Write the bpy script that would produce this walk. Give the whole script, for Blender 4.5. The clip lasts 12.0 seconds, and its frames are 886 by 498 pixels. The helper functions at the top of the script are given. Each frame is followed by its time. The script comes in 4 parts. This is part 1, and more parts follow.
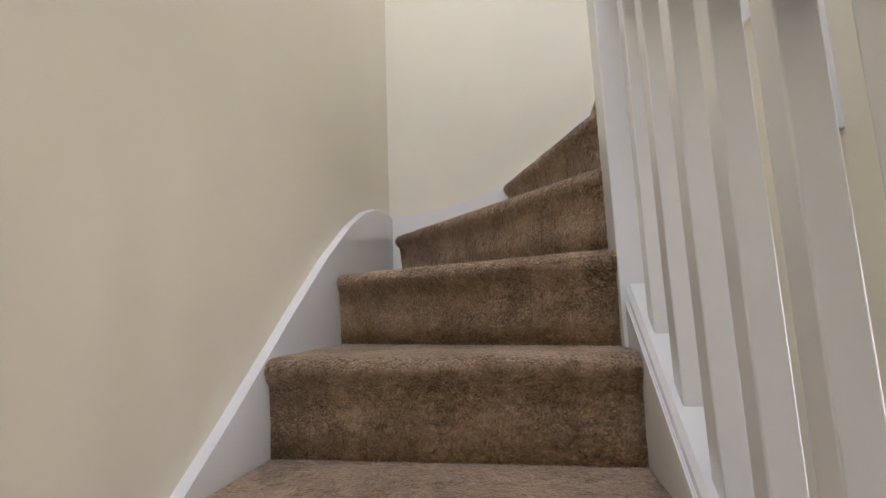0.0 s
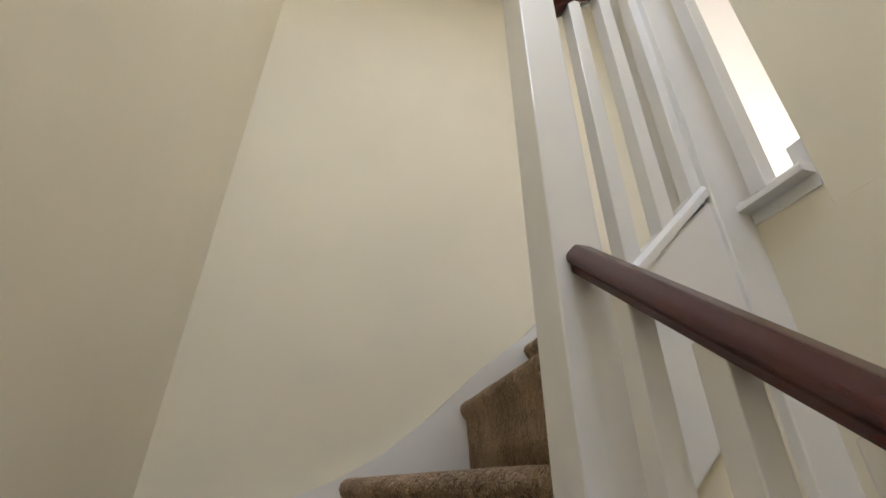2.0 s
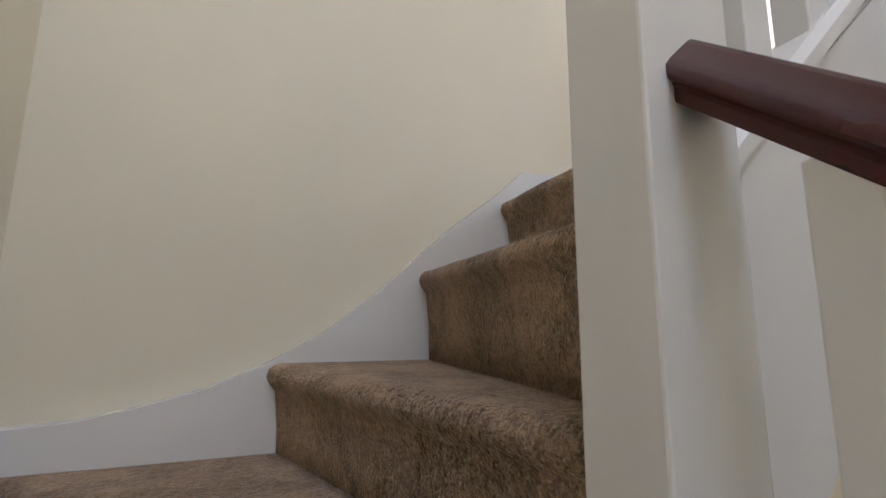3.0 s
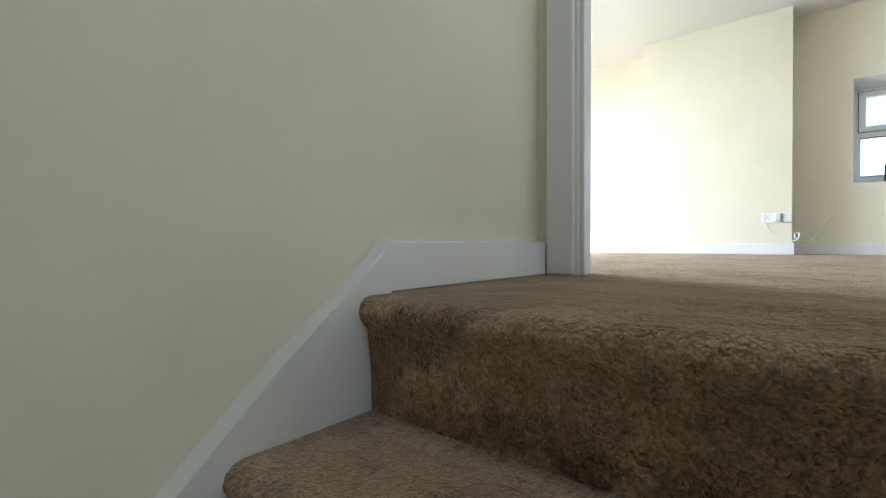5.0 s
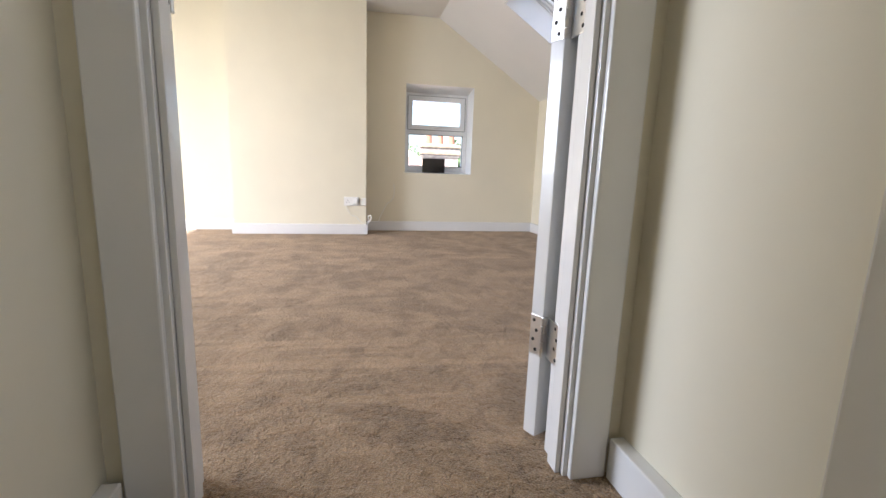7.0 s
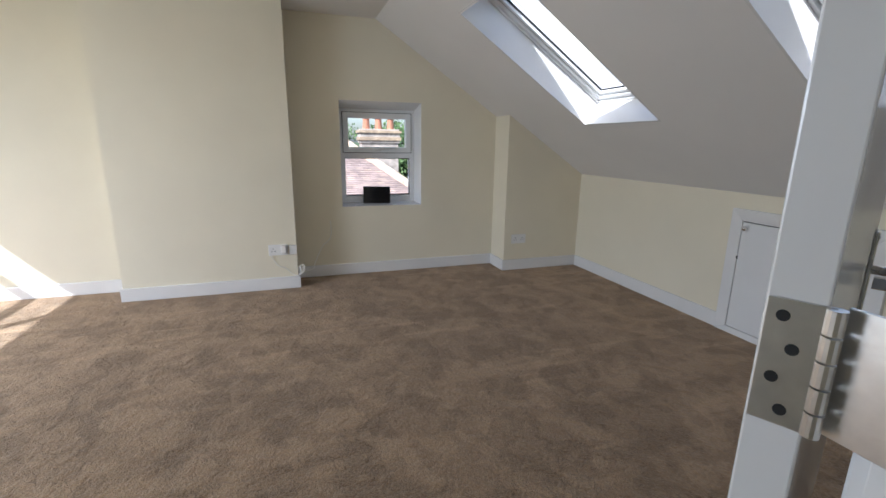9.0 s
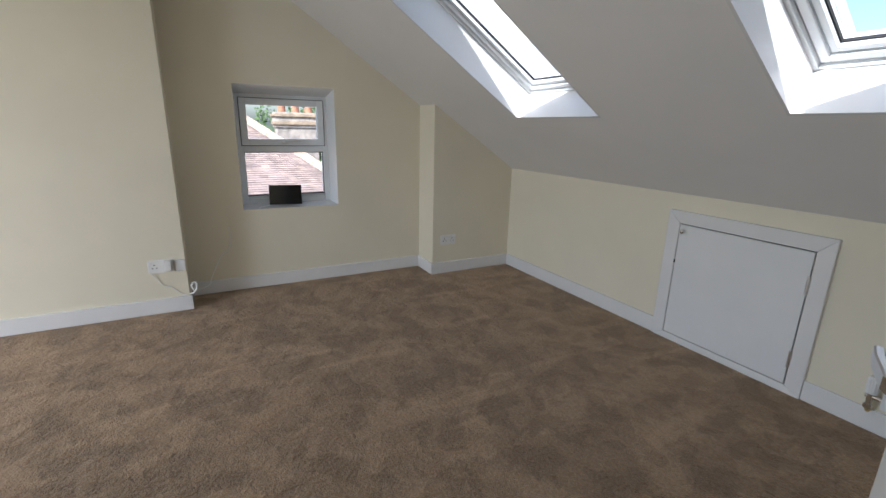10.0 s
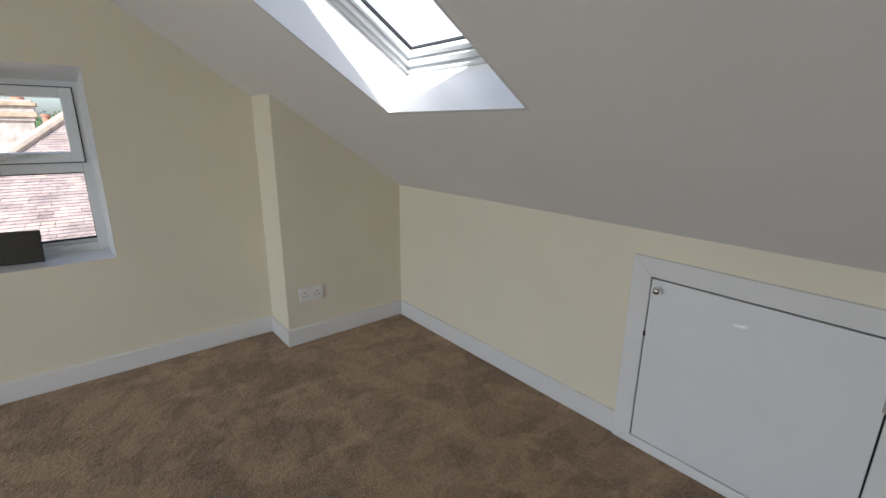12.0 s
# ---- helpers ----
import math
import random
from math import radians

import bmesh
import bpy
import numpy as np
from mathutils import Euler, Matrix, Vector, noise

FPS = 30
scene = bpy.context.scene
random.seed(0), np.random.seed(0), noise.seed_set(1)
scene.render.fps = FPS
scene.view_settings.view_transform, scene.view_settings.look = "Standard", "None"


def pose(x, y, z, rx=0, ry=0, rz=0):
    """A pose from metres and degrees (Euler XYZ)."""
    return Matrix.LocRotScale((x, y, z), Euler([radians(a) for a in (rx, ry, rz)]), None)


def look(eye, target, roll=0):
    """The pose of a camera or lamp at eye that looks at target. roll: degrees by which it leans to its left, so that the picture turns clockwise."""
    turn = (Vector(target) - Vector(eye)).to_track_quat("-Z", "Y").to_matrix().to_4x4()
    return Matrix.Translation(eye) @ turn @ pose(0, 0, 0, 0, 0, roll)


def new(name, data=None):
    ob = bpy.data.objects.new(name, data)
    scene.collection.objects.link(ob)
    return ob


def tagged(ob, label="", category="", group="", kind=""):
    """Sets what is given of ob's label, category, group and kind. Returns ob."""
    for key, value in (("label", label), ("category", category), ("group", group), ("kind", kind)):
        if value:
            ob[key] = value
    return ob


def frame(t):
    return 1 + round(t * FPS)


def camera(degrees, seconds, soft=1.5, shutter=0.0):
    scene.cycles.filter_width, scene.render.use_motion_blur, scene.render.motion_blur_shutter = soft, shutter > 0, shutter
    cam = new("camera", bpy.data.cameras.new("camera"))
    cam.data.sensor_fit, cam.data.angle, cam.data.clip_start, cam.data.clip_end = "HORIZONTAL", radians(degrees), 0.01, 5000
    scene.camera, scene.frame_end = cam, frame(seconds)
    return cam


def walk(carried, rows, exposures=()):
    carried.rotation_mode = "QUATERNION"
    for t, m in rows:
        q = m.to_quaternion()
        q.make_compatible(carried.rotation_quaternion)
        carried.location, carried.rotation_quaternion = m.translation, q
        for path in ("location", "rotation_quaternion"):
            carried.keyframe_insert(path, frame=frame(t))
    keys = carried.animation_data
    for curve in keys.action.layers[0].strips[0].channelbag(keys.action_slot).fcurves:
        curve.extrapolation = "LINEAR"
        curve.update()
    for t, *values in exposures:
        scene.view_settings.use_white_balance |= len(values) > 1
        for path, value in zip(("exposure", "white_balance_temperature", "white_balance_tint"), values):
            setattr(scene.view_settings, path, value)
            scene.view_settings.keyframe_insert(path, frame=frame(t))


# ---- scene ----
cam = camera(89.7, 12.0)
PATH = [
    (0, (-0.522, -1.593, -0.954), (-0.87, 0.358, -0.685), -2.2),
    (0.4, (-0.56, -1.488, -0.825), (-0.641, 0.478, -0.476), -1.6),
    (0.5, (-0.56, -1.472, -0.768), (-0.635, 0.5, -0.446), -1.7),
    (1, (-0.62, -1.472, -0.587), (-0.509, 0.33, 0.274), -0.1),
    (1.5, (-0.671, -1.35, -0.541), (-0.425, 0.361, 0.466), 0.3),
    (2, (-0.65, -1.169, -0.49), (-0.225, 0.519, 0.495), 0.3),
    (2.5, (-0.584, -0.998, -0.47), (-0.001, 0.772, 0.257), 0.2),
    (2.7, (-0.566, -0.935, -0.431), (0.053, 0.893, 0.094), 0.3),
    (3.8, (-0.566, -0.575, -0.065), (0.235, 1.255, 0.075), 0.2),
    (4.3, (-0.563, -0.444, -0.021), (0.323, 1.348, 0.049), 0.1),
    (4.5, (-0.545, -0.421, -0.021), (0.49, 1.288, 0.08), -0.7),
    (4.8, (-0.551, -0.35, 0.074), (0.848, 1.079, 0.12), -0.6),
    (5, (-0.507, -0.354, 0.092), (1.04, 0.914, 0.073), -0.1),
    (5.2, (-0.491, -0.298, 0.156), (1.227, 0.713, 0.004), 0.7),
    (5.5, (-0.44, -0.274, 0.266), (1.411, 0.456, 0.057), 1.8),
    (6, (-0.316, -0.178, 0.445), (1.635, 0.136, 0.139), 2.2),
    (6.5, (-0.245, -0.132, 0.588), (1.726, -0.197, 0.255), 1.8),
    (7, (-0.06, -0.147, 0.68), (1.869, -0.531, 0.319), 2.0),
    (7.5, (0.179, -0.12, 0.855), (2.078, -0.634, 0.492), 1.8),
    (7.7, (0.219, -0.146, 0.86), (2.117, -0.681, 0.527), 1.7),
    (9.3, (0.833, -0.258, 1.239), (2.652, -0.922, 0.74), 0.7),
    (9.5, (0.902, -0.28, 1.26), (2.704, -0.983, 0.75), 0.7),
    (10, (1.08, -0.417, 1.235), (2.78, -1.33, 0.708), 1.3),
    (10.5, (1.256, -0.609, 1.247), (2.802, -1.758, 0.706), 1.5),
    (11, (1.467, -0.804, 1.241), (2.902, -2.091, 0.707), 2.0),
    (11.5, (1.708, -1.012, 1.234), (3.112, -2.334, 0.705), 1.6),
    (12, (1.972, -1.246, 1.255), (3.454, -2.48, 0.726), 0.6),
]
walk(cam, [(t, look(eye, target, roll)) for t, eye, target, roll in PATH],
     exposures=((0.0, 3.2, 5520, 19), (0.5, 3.12, 5680, 20), (0.9, 2.92, 5780, 19), (1.5, 2.66, 6050, 13), (2.0, 2.66, 5880, 15), (2.7, 2.72, 5620, 20),
                (4.3, 2.12, 5220, 4), (5.0, 2.12, 5260, 5), (5.5, 2.24, 5300, 7), (6.0, 2.24, 5700, 13), (6.5, 2.05, 5850, 15), (7.0, 1.78, 5800, 16),
                (7.7, 1.4, 5550, 16), (9.3, 0.86, 5500, 12), (12.0, 0.98, 5600, 11)))
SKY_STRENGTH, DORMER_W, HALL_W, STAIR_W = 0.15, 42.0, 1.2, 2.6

# ---- world, sun, large lights ----
world = bpy.data.worlds.new("sky_world")
scene.world = world
world.use_nodes = True
wn = world.node_tree
sky = wn.nodes.new("ShaderNodeTexSky")
sky.sky_type = "NISHITA"
sky.sun_disc = False
SUN_WAY = Vector((0.46, -0.63, -0.68)).normalized()
sky.sun_elevation = math.asin(-SUN_WAY.z)
sky.sun_rotation = math.atan2(-SUN_WAY.x, -SUN_WAY.y)
sky.air_density, sky.dust_density, sky.ozone_density = 1.0, 2.2, 1.2
wn.links.new(sky.outputs[0], wn.nodes["Background"].inputs[0])
wn.nodes["Background"].inputs[1].default_value = SKY_STRENGTH

sun = new("sun", bpy.data.lights.new("sun", "SUN"))
sun.data.energy = 5.0
sun.data.angle = radians(0.5)
sun.data.color = (1.0, 0.95, 0.87)
sun.matrix_world = look((0, 0, 12), Vector((0, 0, 12)) + SUN_WAY)


def area(name, eye, target, w, h, watts, color=(1, 1, 1)):
    ob = new(name, bpy.data.lights.new(name, "AREA"))
    ob.data.shape, ob.data.size, ob.data.size_y = "RECTANGLE", w, h
    ob.data.energy, ob.data.color = watts, color
    ob.matrix_world = look(eye, target)
    return ob


YD = 3.0                                    # dormer side

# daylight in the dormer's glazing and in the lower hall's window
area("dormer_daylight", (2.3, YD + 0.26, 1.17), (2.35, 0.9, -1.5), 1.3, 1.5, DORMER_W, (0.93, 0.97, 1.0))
# unseen rooflight assumed over the stairs; this lamp is added to brighten them
area("assumed_stair_daylight", (-0.52, -1.65, 2.29), (-0.75, -0.3, 0.2), 0.6, 1.3, STAIR_W, (0.95, 0.98, 1.0))
area("hall_daylight", (1.93, -1.6, -1.4), (0.0, -1.3, -1.0), 1.0, 1.2, HALL_W, (1.0, 0.96, 0.9))


# ---- materials ----
def material(name, color, rough=0.5, metal=0.0, vary=0.06, scale=6.0, fine=120.0, bump=0.1, depth=0.002, coat=0.0):
    m = bpy.data.materials.new(name)
    m.use_nodes = True
    nt = m.node_tree
    b = nt.nodes["Principled BSDF"]
    b.inputs["Roughness"].default_value = rough
    b.inputs["Metallic"].default_value = metal
    b.inputs["Coat Weight"].default_value = coat
    tc = nt.nodes.new("ShaderNodeTexCoord")
    n1 = nt.nodes.new("ShaderNodeTexNoise")
    n1.inputs["Scale"].default_value = scale
    n1.inputs["Detail"].default_value = 4
    n2 = nt.nodes.new("ShaderNodeTexNoise")
    n2.inputs["Scale"].default_value = fine
    n2.inputs["Detail"].default_value = 3
    for n in (n1, n2):
        nt.links.new(tc.outputs["Object"], n.inputs["Vector"])
    ramp = nt.nodes.new("ShaderNodeMapRange")
    ramp.inputs[1].default_value, ramp.inputs[2].default_value = 0.3, 0.7
    ramp.inputs[3].default_value, ramp.inputs[4].default_value = 1 - vary, 1 + vary
    nt.links.new(n1.outputs[0], ramp.inputs[0])
    mul = nt.nodes.new("ShaderNodeVectorMath")
    mul.operation = "SCALE"
    mul.inputs[0].default_value = color
    nt.links.new(ramp.outputs[0], mul.inputs["Scale"])
    nt.links.new(mul.outputs[0], b.inputs["Base Color"])
    bp = nt.nodes.new("ShaderNodeBump")
    bp.inputs["Strength"].default_value = bump
    bp.inputs["Distance"].default_value = depth
    nt.links.new(n2.outputs[0], bp.inputs["Height"])
    nt.links.new(bp.outputs[0], b.inputs["Normal"])
    return m


def carpet_material(name, dark, light):
    m = bpy.data.materials.new(name)
    m.use_nodes = True
    nt = m.node_tree
    N, L = nt.nodes.new, nt.links.new
    b = nt.nodes["Principled BSDF"]
    b.inputs["Roughness"].default_value = 0.95
    b.inputs["Specular IOR Level"].default_value = 0.15
    b.inputs["Sheen Weight"].default_value = 0.5
    b.inputs["Sheen Tint"].default_value = (1.0, 0.87, 0.72, 1)
    b.inputs["Sheen Roughness"].default_value = 0.5
    geo = N("ShaderNodeNewGeometry")
    squash = N("ShaderNodeMapping")
    squash.inputs["Scale"].default_value = (0.55, 1.5, 1.0)
    squash.inputs["Rotation"].default_value = (0, 0, 0.5)
    L(geo.outputs["Position"], squash.inputs["Vector"])

    def noise_at(scale, detail, warp=0.0, src=None):
        n = N("ShaderNodeTexNoise")
        n.inputs["Scale"].default_value, n.inputs["Detail"].default_value = scale, detail
        n.inputs["Distortion"].default_value = warp
        L(src or geo.outputs["Position"], n.inputs["Vector"])
        return n

    pile = noise_at(210, 3)
    clump = noise_at(72, 3)
    nap = noise_at(6.5, 9, 0.7)
    brush = noise_at(4.5, 3, 1.0, squash.outputs[0])
    tuft = N("ShaderNodeTexVoronoi")
    tuft.inputs["Scale"].default_value = 150
    L(geo.outputs["Position"], tuft.inputs["Vector"])

    def rng(src, a, z, lo, hi):
        r = N("ShaderNodeMapRange")
        r.inputs[1].default_value, r.inputs[2].default_value = a, z
        r.inputs[3].default_value, r.inputs[4].default_value = lo, hi
        L(src, r.inputs[0])
        return r.outputs[0]

    mix = N("ShaderNodeMix")
    mix.data_type = "RGBA"
    mix.inputs["A"].default_value, mix.inputs["B"].default_value = (*dark, 1), (*light, 1)
    def plus(p, q):
        n = N("ShaderNodeMath")
        n.operation = "ADD"
        L(p, n.inputs[0])
        L(q, n.inputs[1])
        return n.outputs[0]

    # patches of pile lying one way or the other, and sweeps left by a brush along y
    patch = noise_at(3.6, 10, 0.4)
    along = N("ShaderNodeMapping")
    along.inputs["Scale"].default_value = (9.0, 0.9, 1.0)
    along.inputs["Rotation"].default_value = (0, 0, 0.12)
    L(geo.outputs["Position"], along.inputs["Vector"])
    sweeps = noise_at(1.0, 4, 0.35, along.outputs[0])
    where = noise_at(0.9, 2)

    def times(p, q):
        n = N("ShaderNodeMath")
        n.operation = "MULTIPLY"
        L(p, n.inputs[0])
        L(q, n.inputs[1])
        return n.outputs[0]

    fac = plus(plus(rng(pile.outputs[0], 0.34, 0.66, 0.0, 0.48), rng(clump.outputs[0], 0.38, 0.62, 0.0, 0.26)),
               plus(rng(nap.outputs[0], 0.485, 0.525, -0.07, 0.14), rng(brush.outputs[0], 0.48, 0.54, -0.01, 0.04)))
    fac = plus(plus(fac, rng(patch.outputs[0], 0.485, 0.52, -0.05, 0.16)),
               times(rng(sweeps.outputs[0], 0.555, 0.62, 0.0, 0.28), rng(where.outputs[0], 0.42, 0.56, 0.0, 1.0)))
    L(fac, mix.inputs["Factor"])
    L(mix.outputs["Result"], b.inputs["Base Color"])
    b1 = N("ShaderNodeBump")
    b1.inputs["Strength"].default_value, b1.inputs["Distance"].default_value = 0.9, 0.007
    L(plus(rng(pile.outputs[0], 0.2, 0.8, 0.0, 1.0), rng(tuft.outputs[0], 0.0, 0.6, 0.7, 0.0)), b1.inputs["Height"])
    b2 = N("ShaderNodeBump")
    b2.inputs["Strength"].default_value, b2.inputs["Distance"].default_value = 0.8, 0.009
    lump = noise_at(19, 4, 0.6)
    L(plus(plus(clump.outputs[0], rng(lump.outputs[0], 0.3, 0.7, 0.0, 1.1)), rng(nap.outputs[0], 0.3, 0.7, 0.0, 0.9)), b2.inputs["Height"])
    L(b1.outputs[0], b2.inputs["Normal"])
    L(b2.outputs[0], b.inputs["Normal"])
    return m


def glass_material(name):
    m = bpy.data.materials.new(name)
    m.use_nodes = True
    b = m.node_tree.nodes["Principled BSDF"]
    b.inputs["Base Color"].default_value = (0.98, 0.99, 0.99, 1)
    b.inputs["Roughness"].default_value = 0.0
    b.inputs["Transmission Weight"].default_value = 1.0
    b.inputs["IOR"].default_value = 1.01
    return m


CREAM = material("cream_emulsion", (0.785, 0.727, 0.572), 0.75, vary=0.025, scale=2.5, fine=90, bump=0.12, depth=0.0015)
CEILW = material("white_emulsion", (0.80, 0.78, 0.75), 0.8, vary=0.02, scale=2, fine=90, bump=0.1, depth=0.0015)
GLOSS = material("white_gloss_paint", (0.80, 0.79, 0.77), 0.25, vary=0.02, scale=5, fine=40, bump=0.12, depth=0.001, coat=0.3)
SATIN = material("white_satin_panel", (0.78, 0.78, 0.77), 0.42, vary=0.02, scale=4, fine=60, bump=0.06, depth=0.001)
CARPET = carpet_material("beige_carpet", (0.156, 0.095, 0.049), (0.56, 0.378, 0.219))
MAHOGANY = material("dark_stained_wood", (0.068, 0.013, 0.008), 0.24, vary=0.2, scale=14, fine=160, bump=0.05, depth=0.001, coat=0.05)
MAHOGANY.node_tree.nodes["Principled BSDF"].inputs["Specular IOR Level"].default_value = 0.36
UPVC = material("white_upvc", (0.82, 0.83, 0.83), 0.3, vary=0.01, scale=3, fine=20, bump=0.02)
CHROME = material("polished_chrome", (0.78, 0.78, 0.78), 0.12, metal=1.0, vary=0.03, scale=20, bump=0.02)
STEEL = material("brushed_steel", (0.74, 0.73, 0.71), 0.3, metal=1.0, vary=0.08, scale=40, bump=0.08)
PLASTIC = material("white_plastic", (0.8, 0.79, 0.76), 0.35, vary=0.01, scale=10, bump=0.02)
BLACK = material("black_glossy_plastic", (0.008, 0.008, 0.01), 0.12, vary=0.05, scale=10, bump=0.01)
BRASS = material("dull_brass", (0.62, 0.48, 0.24), 0.35, metal=1.0, vary=0.08, scale=30)
# near-black: painted shade in gaps and holes, also rubber seals and dark screws
DARK = material("dark_gap", (0.02, 0.02, 0.02), 0.8, vary=0.1, scale=10)
ENAMEL = material("white_enamel", (0.80, 0.80, 0.79), 0.3, vary=0.01, scale=4, fine=30, bump=0.03)
PALE_METAL = material("pale_coated_metal", (0.66, 0.67, 0.68), 0.45, vary=0.03, scale=8)
ALU = material("grey_aluminium", (0.50, 0.52, 0.53), 0.4, metal=0.3, vary=0.05, scale=10)
GLASS = glass_material("clear_glass")


# ---- builders ----
def mesh_ob(name, bm, mat, parent=None, smooth=False):
    bmesh.ops.recalc_face_normals(bm, faces=bm.faces)
    me = bpy.data.meshes.new(name)
    bm.to_mesh(me)
    bm.free()
    me.materials.append(mat)
    if smooth:
        for p in me.polygons:
            p.use_smooth = True
    ob = new(name, me)
    if parent:
        ob.parent = parent
    return ob


def part(name, bm, mat, parent, label="", smooth=False):
    return tagged(mesh_ob(name, bm, mat, parent, smooth), label=label)


def thing(name, label, category, group="", kind="", at=(0, 0, 0)):
    ob = new(name)
    ob.empty_display_size = 0.05
    ob.location = at
    return tagged(ob, label, category, group, kind)


def add_box(bm, a, b, bev=0.0, seg=2):
    g = bmesh.new()
    r = bmesh.ops.create_cube(g, size=1.0)
    c = [(a[i] + b[i]) / 2 for i in range(3)]
    s = [abs(b[i] - a[i]) for i in range(3)]
    for v in g.verts:
        v.co = Vector((c[0] + v.co.x * s[0], c[1] + v.co.y * s[1], c[2] + v.co.z * s[2]))
    if bev:
        bmesh.ops.bevel(g, geom=g.edges[:], offset=bev, segments=seg, affect="EDGES", profile=0.5)
    tmp = bpy.data.meshes.new("tmp")
    g.to_mesh(tmp)
    g.free()
    bm.from_mesh(tmp)
    bpy.data.meshes.remove(tmp)
    return bm


def box(a, b, bev=0.0, seg=2):
    return add_box(bmesh.new(), a, b, bev, seg)


def boxes(*pairs, bev=0.0):
    bm = bmesh.new()
    for a, b in pairs:
        add_box(bm, a, b, bev)
    return bm


def prism(poly, axis, lo, hi, bev=0.0, top_only=False):
    """A polygon in the other two axes, drawn out along axis from lo to hi."""
    bm = bmesh.new()

    def co(p, h):
        return {"x": (h, p[0], p[1]), "y": (p[0], h, p[1]), "z": (p[0], p[1], h)}[axis]

    lower = [bm.verts.new(co(p, lo)) for p in poly]
    upper = [bm.verts.new(co(p, hi)) for p in poly]
    bm.faces.new(lower[::-1])
    bm.faces.new(upper)
    n = len(poly)
    for i in range(n):
        bm.faces.new((lower[i], lower[(i + 1) % n], upper[(i + 1) % n], upper[i]))
    if bev:
        bmesh.ops.bevel(bm, geom=bm.edges[:], offset=bev, segments=2, affect="EDGES")
    return bm


def cyl(p, q, r, seg=20, r2=None, bm=None):
    bm = bm or bmesh.new()
    p, q = Vector(p), Vector(q)
    d = q - p
    m = Matrix.Translation((p + q) / 2) @ d.to_track_quat("Z", "Y").to_matrix().to_4x4()
    bmesh.ops.create_cone(bm, cap_ends=True, segments=seg, radius1=r, radius2=r if r2 is None else r2, depth=d.length, matrix=m)
    return bm


def sweep(profile, path, bm=None, caps=True):
    """A closed profile (side, up) swept along a path of points; up stays as near to z as it can."""
    bm = bm or bmesh.new()
    path = [Vector(p) for p in path]
    rings = []
    for i, p in enumerate(path):
        d = (path[min(i + 1, len(path) - 1)] - path[max(i - 1, 0)]).normalized()
        side = d.cross(Vector((0, 0, 1)))
        side = side.normalized() if side.length > 1e-4 else Vector((1, 0, 0))
        up = side.cross(d).normalized()
        rings.append([bm.verts.new(p + side * a + up * b) for a, b in profile])
    n = len(profile)
    for r0, r1 in zip(rings, rings[1:]):
        for i in range(n):
            bm.faces.new((r0[i], r0[(i + 1) % n], r1[(i + 1) % n], r1[i]))
    if caps:
        bm.faces.new(rings[0][::-1])
        bm.faces.new(rings[-1])
    return bm


def disc_profile(r, n=10):
    return [(r * math.cos(2 * math.pi * i / n), r * math.sin(2 * math.pi * i / n)) for i in range(n)]


# ---- plan ----
YF, XL, YR = 0.303, -1.100, -0.736          # far wall, stair wall, landing's right wall
XD0, XD1 = 0.768, 0.868                     # door wall
OY0, OY1, OH = -0.605, 0.173, 2.02          # door opening
XW, XC, XP = 4.648, 4.378, 4.370            # far wall, chimney breast, pier
YK, ZK, SLOPE = -2.870, 0.892, 0.656        # knee wall, its height, roof's slope
ZC = 2.14                                   # ceiling
YB = YK + (ZC - ZK) / SLOPE                 # where the slope meets the ceiling
RISE, GO = 0.209, 0.24
ZL = -13 * RISE                             # lower floor
XS = 0.137                                  # stairwell's other wall
ZS = 2.3
COS, SIN = math.cos(math.atan(SLOPE)), math.sin(math.atan(SLOPE))


def structure(name, bm, mat, label, category):
    return tagged(mesh_ob(name, bm, mat), label, category, kind="structure")


# room and landing
structure("floor", boxes(((XD0 + 0.05, YK - 0.3, -0.25), (XW + 0.4, YD + 0.3, 0.0)), ((0.035, -0.52, -0.25), (XS, YF + 0.1, 0.0)), ((XS + 0.06, YR - 0.1, -0.25), (XD0 + 0.05, YF + 0.1, 0.0)), ((XS, -0.52, -0.25), (XS + 0.06, YF + 0.1, 0.0)), ((XS + 0.004, YR - 0.05, -0.010), (XS + 0.06, -0.52, -0.0005)), ((XS + 0.12, YR - 0.12, -0.25), (XD0 + 0.05, YR - 0.1, -0.004))), CARPET,
          "beige cut-pile fitted carpet with brushed nap marks", "carpet")
# far wall with window opening, splayed reveal
WY0, WY1, WZ0, WZ1 = -1.357, -0.648, 0.611, 1.499
FY0, FY1, FZ0, FZ1 = -1.342, -0.664, 0.620, 1.446
XO = XW + 0.33


def window_wall():
    bm = bmesh.new()
    add_box(bm, (XW, YK - 0.3, -0.25), (XO, WY0, ZC + 0.2))
    add_box(bm, (XW, WY1, -0.25), (XO, YD + 0.3, ZC + 0.2))
    add_box(bm, (XW, WY0, -0.25), (XO, WY1, WZ0))
    add_box(bm, (XW, WY0, WZ1), (XO, WY1, ZC + 0.2))
    return bm


structure("wall_east", window_wall(), CREAM, "cream painted plaster gable wall with a window opening", "wall")
xr = XW + 0.20


